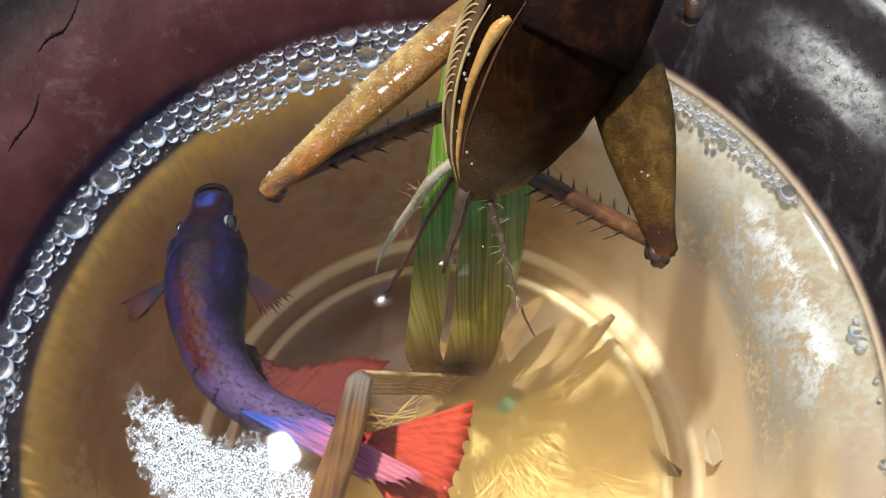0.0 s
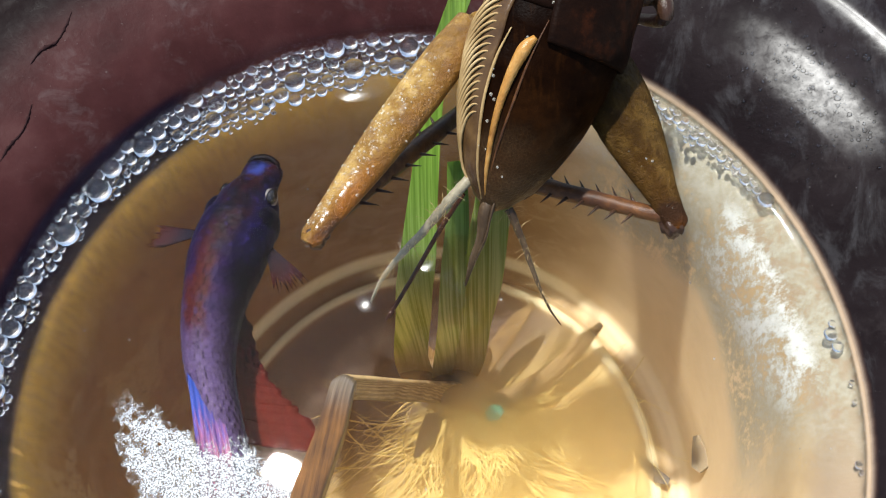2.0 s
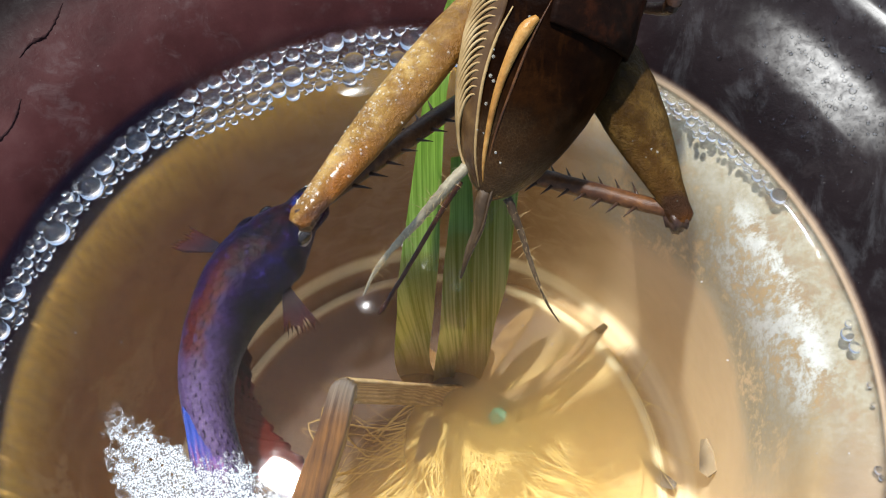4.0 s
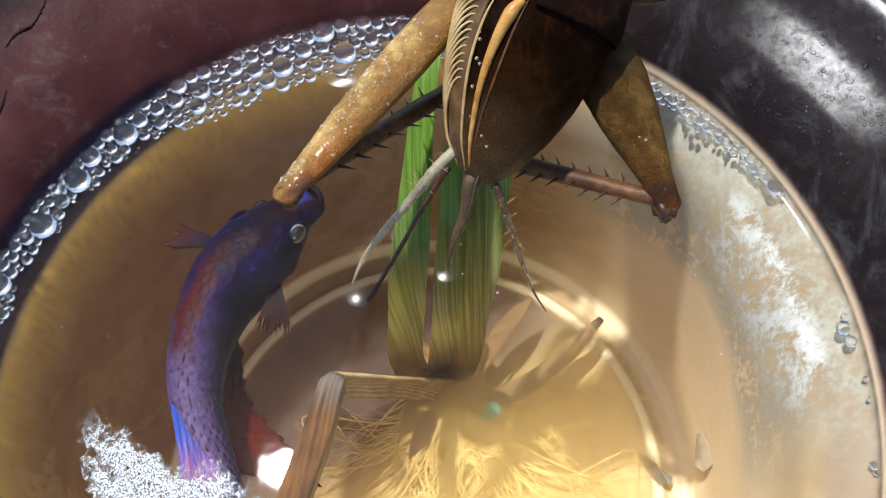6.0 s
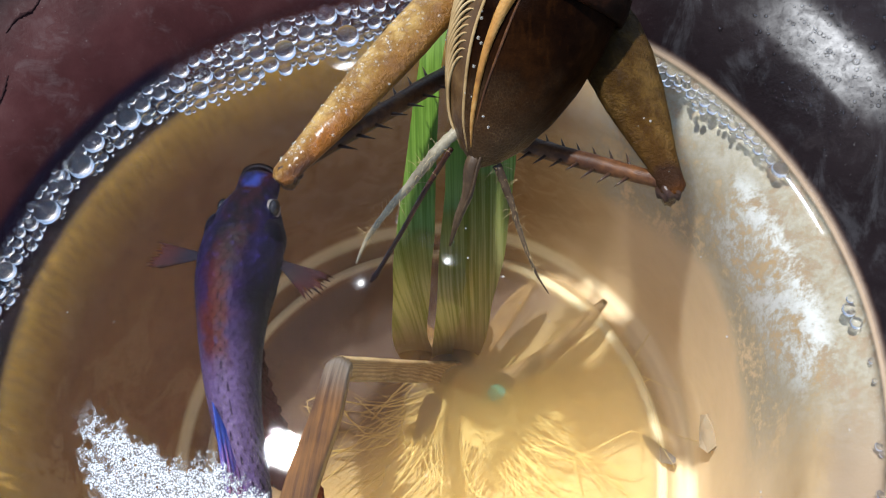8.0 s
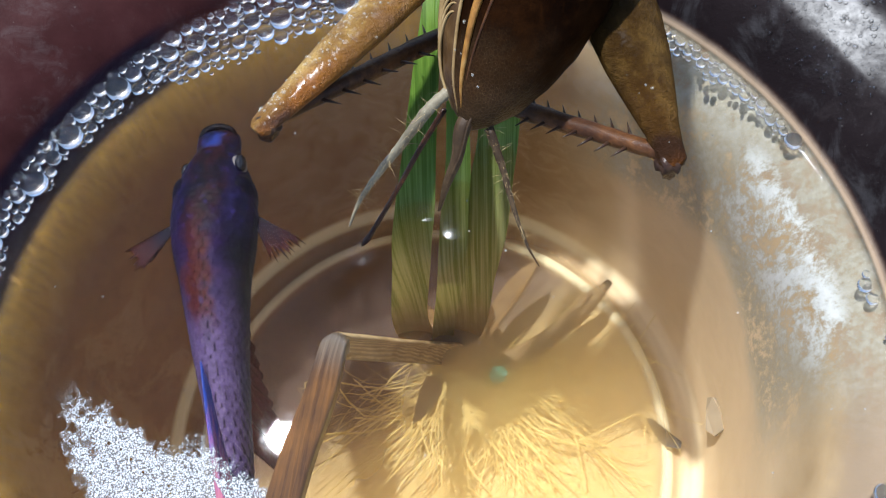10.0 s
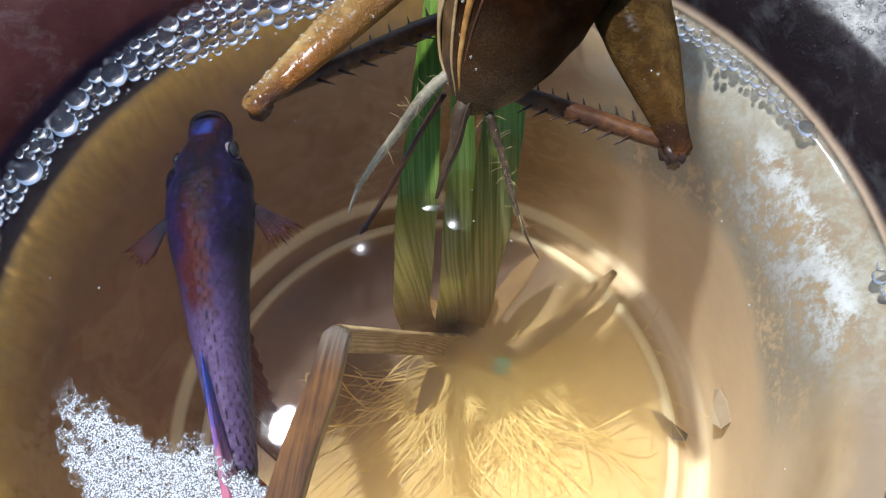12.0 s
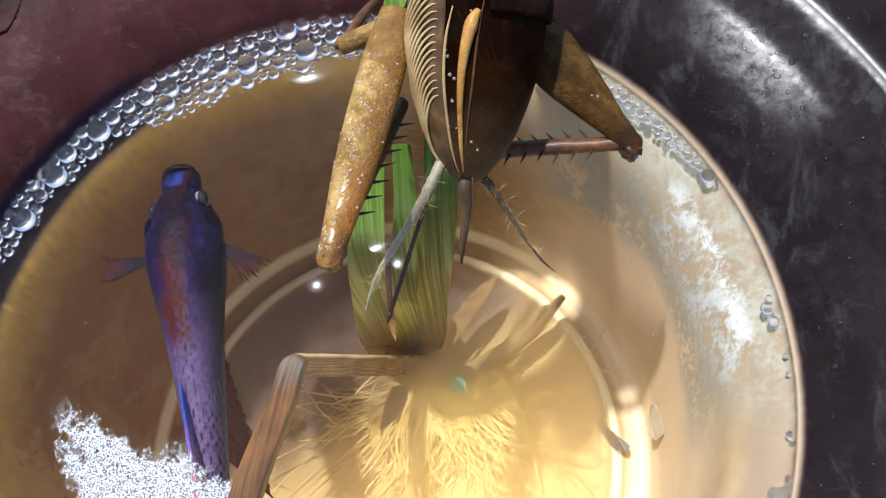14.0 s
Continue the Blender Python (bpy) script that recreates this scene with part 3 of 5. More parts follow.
EYE_WHITE = mat_plain("eye_ring", (0.02, 0.02, 0.025), (0.3, 0.27, 0.25), 6, 0.3)
EYE_DARK = mat_plain("eye_pupil", (0.004, 0.004, 0.006), (0.01, 0.01, 0.014), 12, 0.08)
WING = mat_wing()
WINGSIDE = mat_chitin("forewing_side", (0.03, 0.013, 0.004), (0.07, 0.036, 0.012), (0.13, 0.075, 0.028), 5, 0.4)
VEIN = mat_chitin("wing_vein", (0.16, 0.09, 0.03), (0.3, 0.2, 0.085), (0.45, 0.33, 0.17), 4, 0.3)
# the right feeler's shade is in this darker copy; the hindwing tip shares it
CERCUS_DARK = mat_chitin("cercus_dark", (0.02, 0.011, 0.005), (0.05, 0.029, 0.013), (0.11, 0.072, 0.036), 18, 0.45)
RIDGE = mat_chitin("wing_ridge", (0.16, 0.065, 0.012), (0.3, 0.14, 0.03), (0.45, 0.27, 0.09), 10, 0.28)
BELLY = mat_chitin("abdomen", (0.1, 0.05, 0.02), (0.2, 0.12, 0.05), (0.34, 0.23, 0.11), 8, 0.4)
SHIELD = mat_chitin("pronotum", (0.0025, 0.0012, 0.0008), (0.007, 0.0026, 0.0012), (0.035, 0.009, 0.003), 6, 0.5, None, 0.03)
THIGH = mat_femur("cricket_thigh", (0.07, 0.029, 0.004), (0.165, 0.083, 0.014), (0.36, 0.235, 0.07), 0.2, 0.5, (0.26, 0.08, 0.004))
# the body's shadow on the right thigh is put into this darker copy
THIGH_SHADED = mat_femur("cricket_thigh_shaded", (0.014, 0.0062, 0.0012), (0.036, 0.0175, 0.0032), (0.085, 0.046, 0.01), 0.05, 0.06, (0.14, 0.042, 0.004), 1.0)
SHIN = mat_chitin("shin", (0.018, 0.006, 0.002), (0.05, 0.018, 0.005), (0.12, 0.048, 0.013), 14, 0.4)
SPINE = mat_chitin("spine", (0.015, 0.008, 0.005), (0.03, 0.014, 0.008), (0.06, 0.03, 0.015), 14, 0.3)
CERCUS = mat_chitin("cercus", (0.09, 0.072, 0.045), (0.19, 0.16, 0.105), (0.3, 0.265, 0.18), 26, 0.6)
OVI = mat_chitin("ovipositor", (0.012, 0.004, 0.0015), (0.03, 0.01, 0.0035), (0.07, 0.027, 0.009), 14, 0.25)
HAIR = mat_chitin("hair", (0.3, 0.2, 0.08), (0.45, 0.32, 0.14), (0.55, 0.4, 0.2), 14, 0.35)
DROPLET = mat_bead("water_droplet", 1.4, 0.12, (0.96, 0.96, 0.96))
DEW = mat_dew()
SILT = mat_silt("suspended_silt", 0.37, 0.5)
FROTH, GLEAM = mat_froth(), mat_bead("water_swell", 1.33, 0.22, (1, 1, 1))
CRACK = mat_plain("crack_dark", (0.006, 0.003, 0.003), (0.03, 0.013, 0.013), 14, 0.9, 0.3, 0.05)

# ---- bowl, water, ground ----
INNER = [(0, -5.36), (1.2, -5.36), (2.6, -5.35), (3.2, -5.33), (3.34, -5.3), (3.42, -5.2), (3.5, -5.2), (3.58, -5.3), (3.7, -5.3), (3.78, -5.24), (3.84, -5.16), (3.9, -5.12),
         (3.94, -4.9), (3.97, -4.2), (3.98, -3.2), (3.99, -2.3), (4.0, -1.6), (4.02, -1.1), (4.055, -0.78), (4.11, -0.54), (4.19, -0.36), (4.32, -0.2), (4.43, -0.09), (4.49, -0.03), (4.52, 0.03), (4.535, 0.07), (4.6, 0.16), (4.75, 0.32), (5.0, 0.515), (5.12, 0.569), (5.25, 0.625), (5.38, 0.68), (5.5, 0.73), (5.6, 0.77), (5.7, 0.796), (5.85, 0.828), (6.0, 0.86), (6.13, 0.89), (6.2, 0.93), (6.28, 0.962), (6.38, 0.975), (6.6, 0.96), (6.9, 0.9), (7.1, 0.8), (7.15, 0.72)]
OUTER = [(7.1, 0.66), (6.8, 0.66), (6.4, 0.64), (6.1, 0.6), (5.7, 0.5), (5.3, 0.3), (5.0, -0.1), (4.8, -1.0), (4.5, -3.0), (4.3, -4.8), (4.1, -5.5), (3.9, -5.75), (3.6, -5.8), (3.4, -5.6), (0, -5.6)]
bm = lathe(bmesh.new(), INNER + OUTER, 160)
for v in bm.verts:
    if v.co.z > 0.3:
        v.co *= 1 + 0.004 * noise.noise(v.co * 0.8)
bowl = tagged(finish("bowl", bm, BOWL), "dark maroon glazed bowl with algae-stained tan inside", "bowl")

bm = bmesh.new()
rings = [(0.0, 0.0)] + [(4.3 * k / 24, 0.0) for k in range(1, 25)] + [(4.36, 0.004), (4.4, 0.012), (4.43, 0.022), (4.46, 0.034), (4.49, 0.05), (4.515, 0.068), (4.535, 0.09)]
lathe(bm, rings, 128)
water = tagged(finish("water", bm, WATER), "clear tea-tinted still water filling the bowl", "water", kind="structure")
bm = lathe(bmesh.new(), [(3.6 * k / 24, -4.15) for k in range(25)], 72)
for v in bm.verts:
    v.co.z += 0.06 * noise.noise(Vector((v.co.x * 0.9, v.co.y * 0.9, 1.5)))
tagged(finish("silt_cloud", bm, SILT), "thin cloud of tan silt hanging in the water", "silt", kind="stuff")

bm = bmesh.new()
bmesh.ops.create_grid(bm, x_segments=2, y_segments=2, size=200000)
bmesh.ops.translate(bm, verts=bm.verts, vec=(0, 0, -5.8))
ground = tagged(finish("ground", bm, mat_plain("concrete_ground", (0.2, 0.19, 0.17), (0.34, 0.32, 0.29), 0.4, 0.85)), "plain grey concrete ground under the bowl", "ground", kind="structure")

# ---- foam and bubbles at the waterline ----
def bubble_mesh():
    """A round film, flattened where it sits in the water."""
    bm = ball(bmesh.new(), (0, 0, 0), 1.0, 28)
    bmesh.ops.recalc_face_normals(bm, faces=bm.faces)
    for v in bm.verts:
        if v.co.z < -0.3:
            v.co.z = -0.3 - (-(v.co.z) - 0.3) * 0.4
    me = bpy.data.meshes.new("bubble")
    bm.to_mesh(me)
    bm.free()
    for p in me.polygons:
        p.use_smooth = True
    me.materials.append(BUBBLE)
    return me


BUBBLE_MESH = bubble_mesh()


def bubble(parent, x, y, r):
    ob = new("bubble", BUBBLE_MESH)
    ob.parent = parent
    ob.location = (x * CM, y * CM, r * 0.35 * CM)
    ob.scale = (r * CM,) * 3
    return ob


def foam(name, label, a0, a1, depth, sizes, seed, most=140, rim=4.47, fine=110):
    """A raft of bubbles packed against the wall between two angles; depth(u) is its width."""
    thing = tagged(new(name), label, "foam")
    rnd = random.Random(seed)
    placed = []
    for size_lo, size_hi, tries in sizes:
        for _ in range(tries):
            if len(placed) >= most:
                break
            u = rnd.random()
            r = rnd.uniform(size_lo, size_hi)
            a = radians(a0 + (a1 - a0) * u)
            wide = depth(u) * (1 + 0.45 * noise.noise(Vector((math.degrees(a) * 0.22, seed, 0))))
            d = rim - r * 0.9 - rnd.random() * max(0.0, wide - 2 * r)
            x, y = d * math.cos(a), d * math.sin(a)
            if all((x - p) ** 2 + (y - q) ** 2 > (0.94 * (r + s)) ** 2 for p, q, s in placed):
                placed.append((x, y, r))
                bubble(thing, x, y, r)
    bm = bmesh.new()
    for _ in range(fine):
        a = radians(a0 + (a1 - a0) * rnd.random())
        wide = depth((math.degrees(a) - a0) / (a1 - a0)) * 0.95
        d, r = rim - 0.02 - wide * rnd.random(), rnd.uniform(0.008, 0.017)
        ball(bm, (d * math.cos(a), d * math.sin(a), r * 0.5), r, 8)
    tagged(part("froth", bm, FROTH, thing, "fine froth between the bubbles"), kind="stuff")
    return thing


WIDE = lambda a: np.interp(a, [85, 100, 115, 128, 140, 155, 175, 200, 215], [0.6, 0.72, 0.85, 0.74, 0.46, 0.38, 0.38, 0.32, 0.26])
for a0, a1, seed in ((84, 118, 3), (118, 152, 4), (152, 212, 6)):
    foam("bubble_foam", "raft of clear bubbles clinging to the bowl wall", a0, a1, lambda u: WIDE(a0 + (a1 - a0) * u),
         [(0.105, 0.145, 10), (0.075, 0.1, 45), (0.05, 0.075, 600), (0.033, 0.05, 2600), (0.022, 0.032, 2600)], seed, 290)
foam("bubble_foam", "thin row of small clear bubbles along the wall", 27, 78,
     lambda u: np.interp(u, [0, 0.1, 0.5, 1], [0.14, 0.2, 0.28, 0.4]),
     [(0.085, 0.095, 3), (0.045, 0.06, 420), (0.03, 0.042, 1800), (0.02, 0.03, 1500)], 5, 230, 4.49, 30)
for a, d, r in ((7.2, 4.36, 0.07), (5.4, 4.39, 0.06), (8.6, 4.41, 0.04), (0.5, 4.45, 0.03), (-2.0, 4.45, 0.025), (-10, 4.44, 0.04), (-10.8, 4.47, 0.03), (-18, 4.38, 0.09), (-17, 4.46, 0.05), (-15.5, 4.47, 0.04)):
    b = bubble(None, d * math.cos(radians(a)), d * math.sin(radians(a)), r)
    tagged(b, "single clear bubble floating beside the wall", "bubble", "single bubbles")

bm = bmesh.new()
bmesh.ops.create_grid(bm, x_segments=60, y_segments=60, size=1.6)
bmesh.ops.translate(bm, verts=bm.verts, vec=(-2.4, -1.4, 0.012))
bmesh.ops.delete(bm, geom=[f for f in bm.faces if 0.92 * f.calc_center_median().y + 0.39 * f.calc_center_median().x > -0.9], context="FACES")
for v in bm.verts:
    v.co.z += 0.01 * noise.noise(v.co * 7)
film = tagged(finish("scum_film", bm, FILM), "thin white speckled scum film floating on the water", "scum", kind="stuff")

# ---- water plant: green blades, dead sheath, stalk, roots ----
plant = tagged(new("grass_plant"), "uprooted green grass clump with pale dead sheaths and roots", "plant")
part("leaf", blade(bmesh.new(), [(0.02, 1.18, -4.65), (-0.13, 1.3, -4.45), (-0.25, 1.42, -4.05), (-0.27, 1.43, -3.5), (-0.22, 1.38, -2.8), (-0.14, 1.31, -2.0), (-0.06, 1.24, -1.2), (0.0, 1.26, -0.5), (0.07, 1.4, 0), (0.15, 1.95, 0.55), (0.24, 2.65, 1.05), (0.36, 3.25, 1.3), (0.6, 3.85, 1.6)], [0.4, 0.5, 0.54, 0.5, 0.47, 0.45, 0.43, 0.42, 0.4, 0.3, 0.22, 0.22, 0.22], (1, 0.05, 0), 56), LEAF, plant)
part("leaf", blade(bmesh.new(), [(0.28, 1.18, -4.65), (0.32, 1.33, -4.45), (0.43, 1.44, -4.05), (0.53, 1.49, -3.5), (0.58, 1.49, -2.8), (0.63, 1.47, -2.0), (0.7, 1.46, -1.3), (0.78, 1.58, -0.8), (0.84, 1.84, -0.3), (0.9, 2.1, 0.1), (0.95, 2.5, 1.0), (1.0, 2.9, 1.7)], [0.4, 0.54, 0.6, 0.56, 0.54, 0.52, 0.5, 0.46, 0.42, 0.4, 0.3], (1, -0.1, 0.1), 60), LEAF, plant, "yellow-green submerged blade")
part("leaf", blade(bmesh.new(), [(0.12, 1.3, -4.5), (0.2, 1.4, -3.6), (0.3, 1.3, -2.4), (0.39, 1.2, -1.2), (0.45, 1.48, -0.35), (0.5, 1.75, 0.2), (0.5, 2.1, 0.8)], [0.3, 0.32, 0.32, 0.3, 0.26, 0.2], (0.9, 0.2, 0.3), 40), LEAF, plant)
part("sheath", blade(bmesh.new(), [(0.75, 1.25, -4.6), (0.25, 1.12, -4.2), (-0.2, 0.72, -2.8), (-0.5, 0.3, -1.3), (-0.64, 0.06, -0.45), (-0.68, -0.02, -0.12)], [0.34, 0.36, 0.32, 0.29, 0.27, 0.24], (0.7, 0.75, 0.35), 40, 0.04, 0.25, 7, 0.022), SHEATH, plant, "pale dead sheath under water")
part("stalk", blade(bmesh.new(), [(-0.64, -0.02, -0.25), (-0.64, -0.12, 0.0), (-0.64, -0.4, 0.22), (-0.66, -0.7, 0.4), (-0.74, -1.32, 0.75), (-0.8, -2.2, 1.2)], [0.22, 0.25, 0.27, 0.28, 0.28], (1, -0.1, 0.1), 30, 0.09, 0.3, 4, 0.018), STALK, plant, "broken orange-brown stalk above water")
part("shoot", blade(bmesh.new(), [(0.62, 1.2, -4.7), (0.8, 1.6, -4.6), (1.18, 2.14, -4.5), (1.4, 2.42, -4.4), (1.57, 2.62, -4.35)], [0.16, 0.26, 0.3, 0.2, 0.03], (0.9, -0.6, 0.3), 26, 0.05, 0.4, 4, 0.015), CROWN, plant)
part("shoot", blade(bmesh.new(), [(0.7, 1.1, -4.8), (1.2, 1.2, -4.75), (1.78, 1.53, -4.7), (2.26, 1.96, -4.6), (2.65, 2.34, -4.5)], [0.34, 0.3, 0.28, 0.26, 0.1], (-0.5, 0.9, 0.3), 30, 0.06, 0.45, 4, 0.015), CROWN, plant)
part("shoot", blade(bmesh.new(), [(1.9, 1.62, -4.62), (2.15, 1.92, -4.5), (2.36, 2.16, -4.4)], [0.06, 0.13, 0.03], (-0.5, 0.9, 0.3), 14, 0.03, 0.4, 2, 0.01), CROWN, plant)
part("crown", tube(bmesh.new(), [(-0.3, 1.75, -4.35), (0.05, 1.5, -4.5), (0.5, 1.28, -4.6), (0.95, 1.05, -4.8)], [0.22, 0.3, 0.32, 0.18], 14, 20, knobs=0.45), CROWN, plant)
part("crown", tube(bmesh.new(), [(0.66, 2.0, -4.3), (0.55, 1.6, -4.45), (0.5, 1.2, -4.65)], [0.2, 0.24, 0.16], 12, 14, knobs=0.45), CROWN, plant)
rnd = random.Random(11)
bm = bmesh.new()
for i in range(320):
    a = rnd.uniform(-2.9, 0.25)
    ln = rnd.uniform(0.8, 3.0)
    p0 = Vector((rnd.uniform(0.0, 1.2), rnd.uniform(0.7, 1.3), -4.8))
    p1 = p0 + Vector((math.cos(a), math.sin(a), rnd.uniform(-0.1, 0.15))) * ln * 0.5
    p2 = p1 + Vector((math.cos(a + rnd.uniform(-1.3, 1.3)), math.sin(a + rnd.uniform(-1.3, 1.3)), rnd.uniform(-0.2, 0.1))) * ln * 0.5
    p3 = p2 + Vector((rnd.uniform(-0.4, 0.4), rnd.uniform(-0.5, 0.2), rnd.uniform(-0.15, 0.1)))
    pts = [p0, p1, p2, p3]
    for p in pts:
        p.z = min(max(p.z, -5.2), -4.84)
    r = 0.004 + 0.017 * rnd.random() ** 2.5
    tube(bm, pts, [r, r * 0.8, r * 0.4], 5, 12)
tagged(part("roots", bm, ROOT, plant, "golden fibrous roots"), kind="stuff")


def flake(name, label, x, y, z, outline, material, tilt=(0, 0, 0), thick=0.03, category="debris"):
    bm = bmesh.new()
    face = bm.faces.new([bm.verts.new((px, py, 0.04 * noise.noise(Vector((px * 5, py * 5, x))))) for px, py in outline])
    ext = bmesh.ops.extrude_face_region(bm, geom=[face])
    bmesh.ops.translate(bm, verts=[g for g in ext["geom"] if isinstance(g, bmesh.types.BMVert)], vec=(0, 0, thick))
    bmesh.ops.recalc_face_normals(bm, faces=bm.faces)
    ob = tagged(finish(name, bm, material, None, "", False), label, category)
    ob.matrix_world = pose(x * CM, y * CM, z * CM, *tilt)
    return ob


flake("rotten_leaf_scrap", "dark brown torn leaf scrap among the roots", -0.1, 0.6, -4.75, [(-0.17, -0.42), (-0.02, -0.3), (0.13, -0.12), (0.2, 0.1), (0.18, 0.32), (-0.02, 0.3), (-0.1, 0.05), (-0.15, -0.2)], SCRAP, (20, 10, 0))
flake("green_flake", "small teal green flake on the roots", 0.95, 0.86, -4.45, [(-0.12, -0.1), (0.05, -0.12), (0.16, -0.02), (0.12, 0.1), (-0.02, 0.12), (-0.13, 0.04)], GREENBIT, (10, 0, 20))
flake("brown_chip", "dark brown wedge-shaped chip on the bowl floor", 3.42, 0.2, -5.1, [(-0.26, 0.22), (-0.16, 0.2), (0.04, 0.02), (0.24, -0.16), (0.2, -0.26), (0.02, -0.22), (-0.1, -0.06)], SCRAP, (0, -20, 0))
flake("brown_chip", "faded brown chip resting low on the bowl wall", 3.9, 0.25, -4.1, [(-0.08, 0.24), (0.06, 0.22), (0.14, 0.0), (0.16, -0.24), (-0.02, -0.3), (-0.14, -0.2), (-0.12, 0.05)], mat_plain("pale_scrap", (0.27, 0.21, 0.14), (0.38, 0.31, 0.21)), (0, -60, 0))

# ---- wear and wet on the bowl wall ----
WALL = [(4.535, 0.07), (4.6, 0.16), (4.75, 0.32), (5.0, 0.515), (5.25, 0.625), (5.5, 0.73), (5.6, 0.77), (5.85, 0.828), (6.0, 0.86), (6.25, 0.95)]


def on_wall(azimuth, r, lift=0.0):
    """A point of the flared lip at that bearing and distance from the bowl's axis."""
    z = float(np.interp(r, [a for a, _ in WALL], [b for _, b in WALL])) + lift
    return (r * math.cos(radians(azimuth)), r * math.sin(radians(azimuth)), z)


for pts in ([(134.4, 5.78), (136.4, 5.65), (138.2, 5.58), (140.2, 5.6), (142.2, 5.56)], [(145.7, 5.24), (148.7, 5.12), (151.8, 5.1), (153.8, 5.07)]):
    part("crack", tube(bmesh.new(), [on_wall(a, r, 0.004) for a, r in pts], [0.003, 0.014, 0.01, 0.02, 0.012, 0.003], 6, 40, knobs=1.2), CRACK, bowl, "jagged dark crack in the glaze")
rnd = random.Random(5)
bm = bmesh.new()
for k in range(900):
    a, r0 = rnd.gauss(35, 5.5), rnd.gauss(5.25, 0.36)
    if 4.7 < r0 < 6.3:
        r = 0.006 + 0.022 * rnd.random() ** 5
        ball(bm, on_wall(a, r0, 0.0), r, 6 if r < 0.015 else 10, (1, 1, 0.55))
for a, r0, r in ((34.9, 5.94, 0.05), (33.2, 5.44, 0.04), (33.1, 5.77, 0.03), (16, 5.3, 0.025), (10, 5.1, 0.025), (3, 4.9, 0.03), (-2, 4.8, 0.035), (-8, 4.75, 0.03)):
    ball(bm, on_wall(a, r0, 0.0), r, 14, (1, 1, 0.5))
tagged(finish("water_droplets", bm, DROPLET), "fine clear water droplets beading on the wall", "droplet", kind="stuff")

# swells of water held up where the tail feelers and blades touch the surface; the last two are added only to catch
# glints
def swell(x, y, across, along, turn, height):
    bm = bmesh.new()
    rows_n, seg = 10, 28
    rings = []
    for i in range(rows_n + 1):
        u = i / rows_n
        h = height * (1 - u * u)
        rings.append([bm.verts.new((across * u * math.cos(2 * math.pi * k / seg), along * u * math.sin(2 * math.pi * k / seg), h)) for k in range(seg if i else 1)])
    for a, b in zip(rings, rings[1:]):
        for k in range(seg):
            bm.faces.new(list(dict.fromkeys((a[k % len(a)], b[k], b[(k + 1) % seg], a[(k + 1) % len(a)]))))
    ob = tagged(finish("water_swell", bm, GLEAM), "clear swell of water clinging at the surface", "water swell", "clinging swells")
    ob.matrix_world = pose(x * CM, y * CM, 0.00004, 0, 0, turn)


for row in ((-0.44, 0.86, 0.14, 0.14, 0, 0.018), (0.25, 1.32, 0.17, 0.11, 20, 0.013), (-0.03, 1.56, 0.13, 0.12, 0, 0.013), (0.46, 1.12, 0.12, 0.12, 0, 0.013), (-0.7, 3.62, 0.34, 0.19, 10, 0.034), (2.1, 2.68, 0.45, 0.12, -25, 0.022)):
    swell(*row)

rnd = random.Random(31)
bm = bmesh.new()
for k in range(130):
    a, d = rnd.uniform(0, 2 * math.pi), 4.2 * math.sqrt(rnd.random())
    ball(bm, (d * math.cos(a), d * math.sin(a), 0.004), 0.004 + 0.012 * rnd.random() ** 3, 6, (1, 1, 0.5))
tagged(finish("floating_specks", bm, FROTH), "tiny pale specks floating on the water", "specks", kind="stuff")

# ---- betta fish: rigid pieces along a bending spine; rest pose has the snout at y = 0 and the tail at -y ----
FISH_Z = -0.55
HALF_W = [(0, 0.16), (0.03, 0.215), (0.1, 0.245), (0.22, 0.245), (0.32, 0.24), (0.42, 0.29), (0.6, 0.375), (0.9, 0.44), (1.15, 0.455), (1.45, 0.43), (1.8, 0.36), (2.2, 0.31), (2.6, 0.27), (3.0, 0.23), (3.4, 0.19), (3.7, 0.165), (4.05, 0.13)]
HALF_H = [(0, 0.07), (0.05, 0.13), (0.15, 0.18), (0.28, 0.22), (0.42, 0.29), (0.6, 0.35), (0.9, 0.43), (1.15, 0.47), (1.45, 0.47), (1.8, 0.45), (2.2, 0.42), (2.7, 0.38), (3.2, 0.34), (3.6, 0.3), (4.05, 0.24)]


def half(table, s):
    return float(np.interp(s, [a for a, _ in table], [b for _, b in table]))


def skin_point(s, a, grow=1.0):
    w, h = half(HALF_W, s) * grow, half(HALF_H, s) * grow
    ca, sa = math.cos(a), math.sin(a)
    return Vector((w * math.copysign(abs(ca) ** 0.9, ca), -s, h * sa - 0.03 * max(0.0, 0.5 - s)))


def fish_piece(s0, s1, lap=0.1, sides=28):
    """A length of the body, rounded off where it slides into its neighbours."""
    bm = bmesh.new()
    steps = []
    if s0 > 0:
        steps += [(s0 - lap, 0.75), (s0 - lap * 0.6, 0.93), (s0 - lap * 0.2, 0.985)]
    n = max(3, int((s1 - s0) / 0.06))
    steps += [(s0 + (s1 - s0) * k / n, 1.0) for k in range(n + 1)]
    steps += [(s1 + lap * 0.2, 0.985), (s1 + lap * 0.6, 0.93), (s1 + lap, 0.75)]
    rings = [[bm.verts.new(skin_point(max(0, s), 2 * math.pi * k / sides, g)) for k in range(sides)] for s, g in steps]
    for a, b in zip(rings, rings[1:]):
        for k in range(sides):
            bm.faces.new((a[k], a[(k + 1) % sides], b[(k + 1) % sides], b[k]))
    bm.faces.new(rings[0][::-1])
    bm.faces.new(rings[-1])
    bmesh.ops.recalc_face_normals(bm, faces=bm.faces)
    return bm


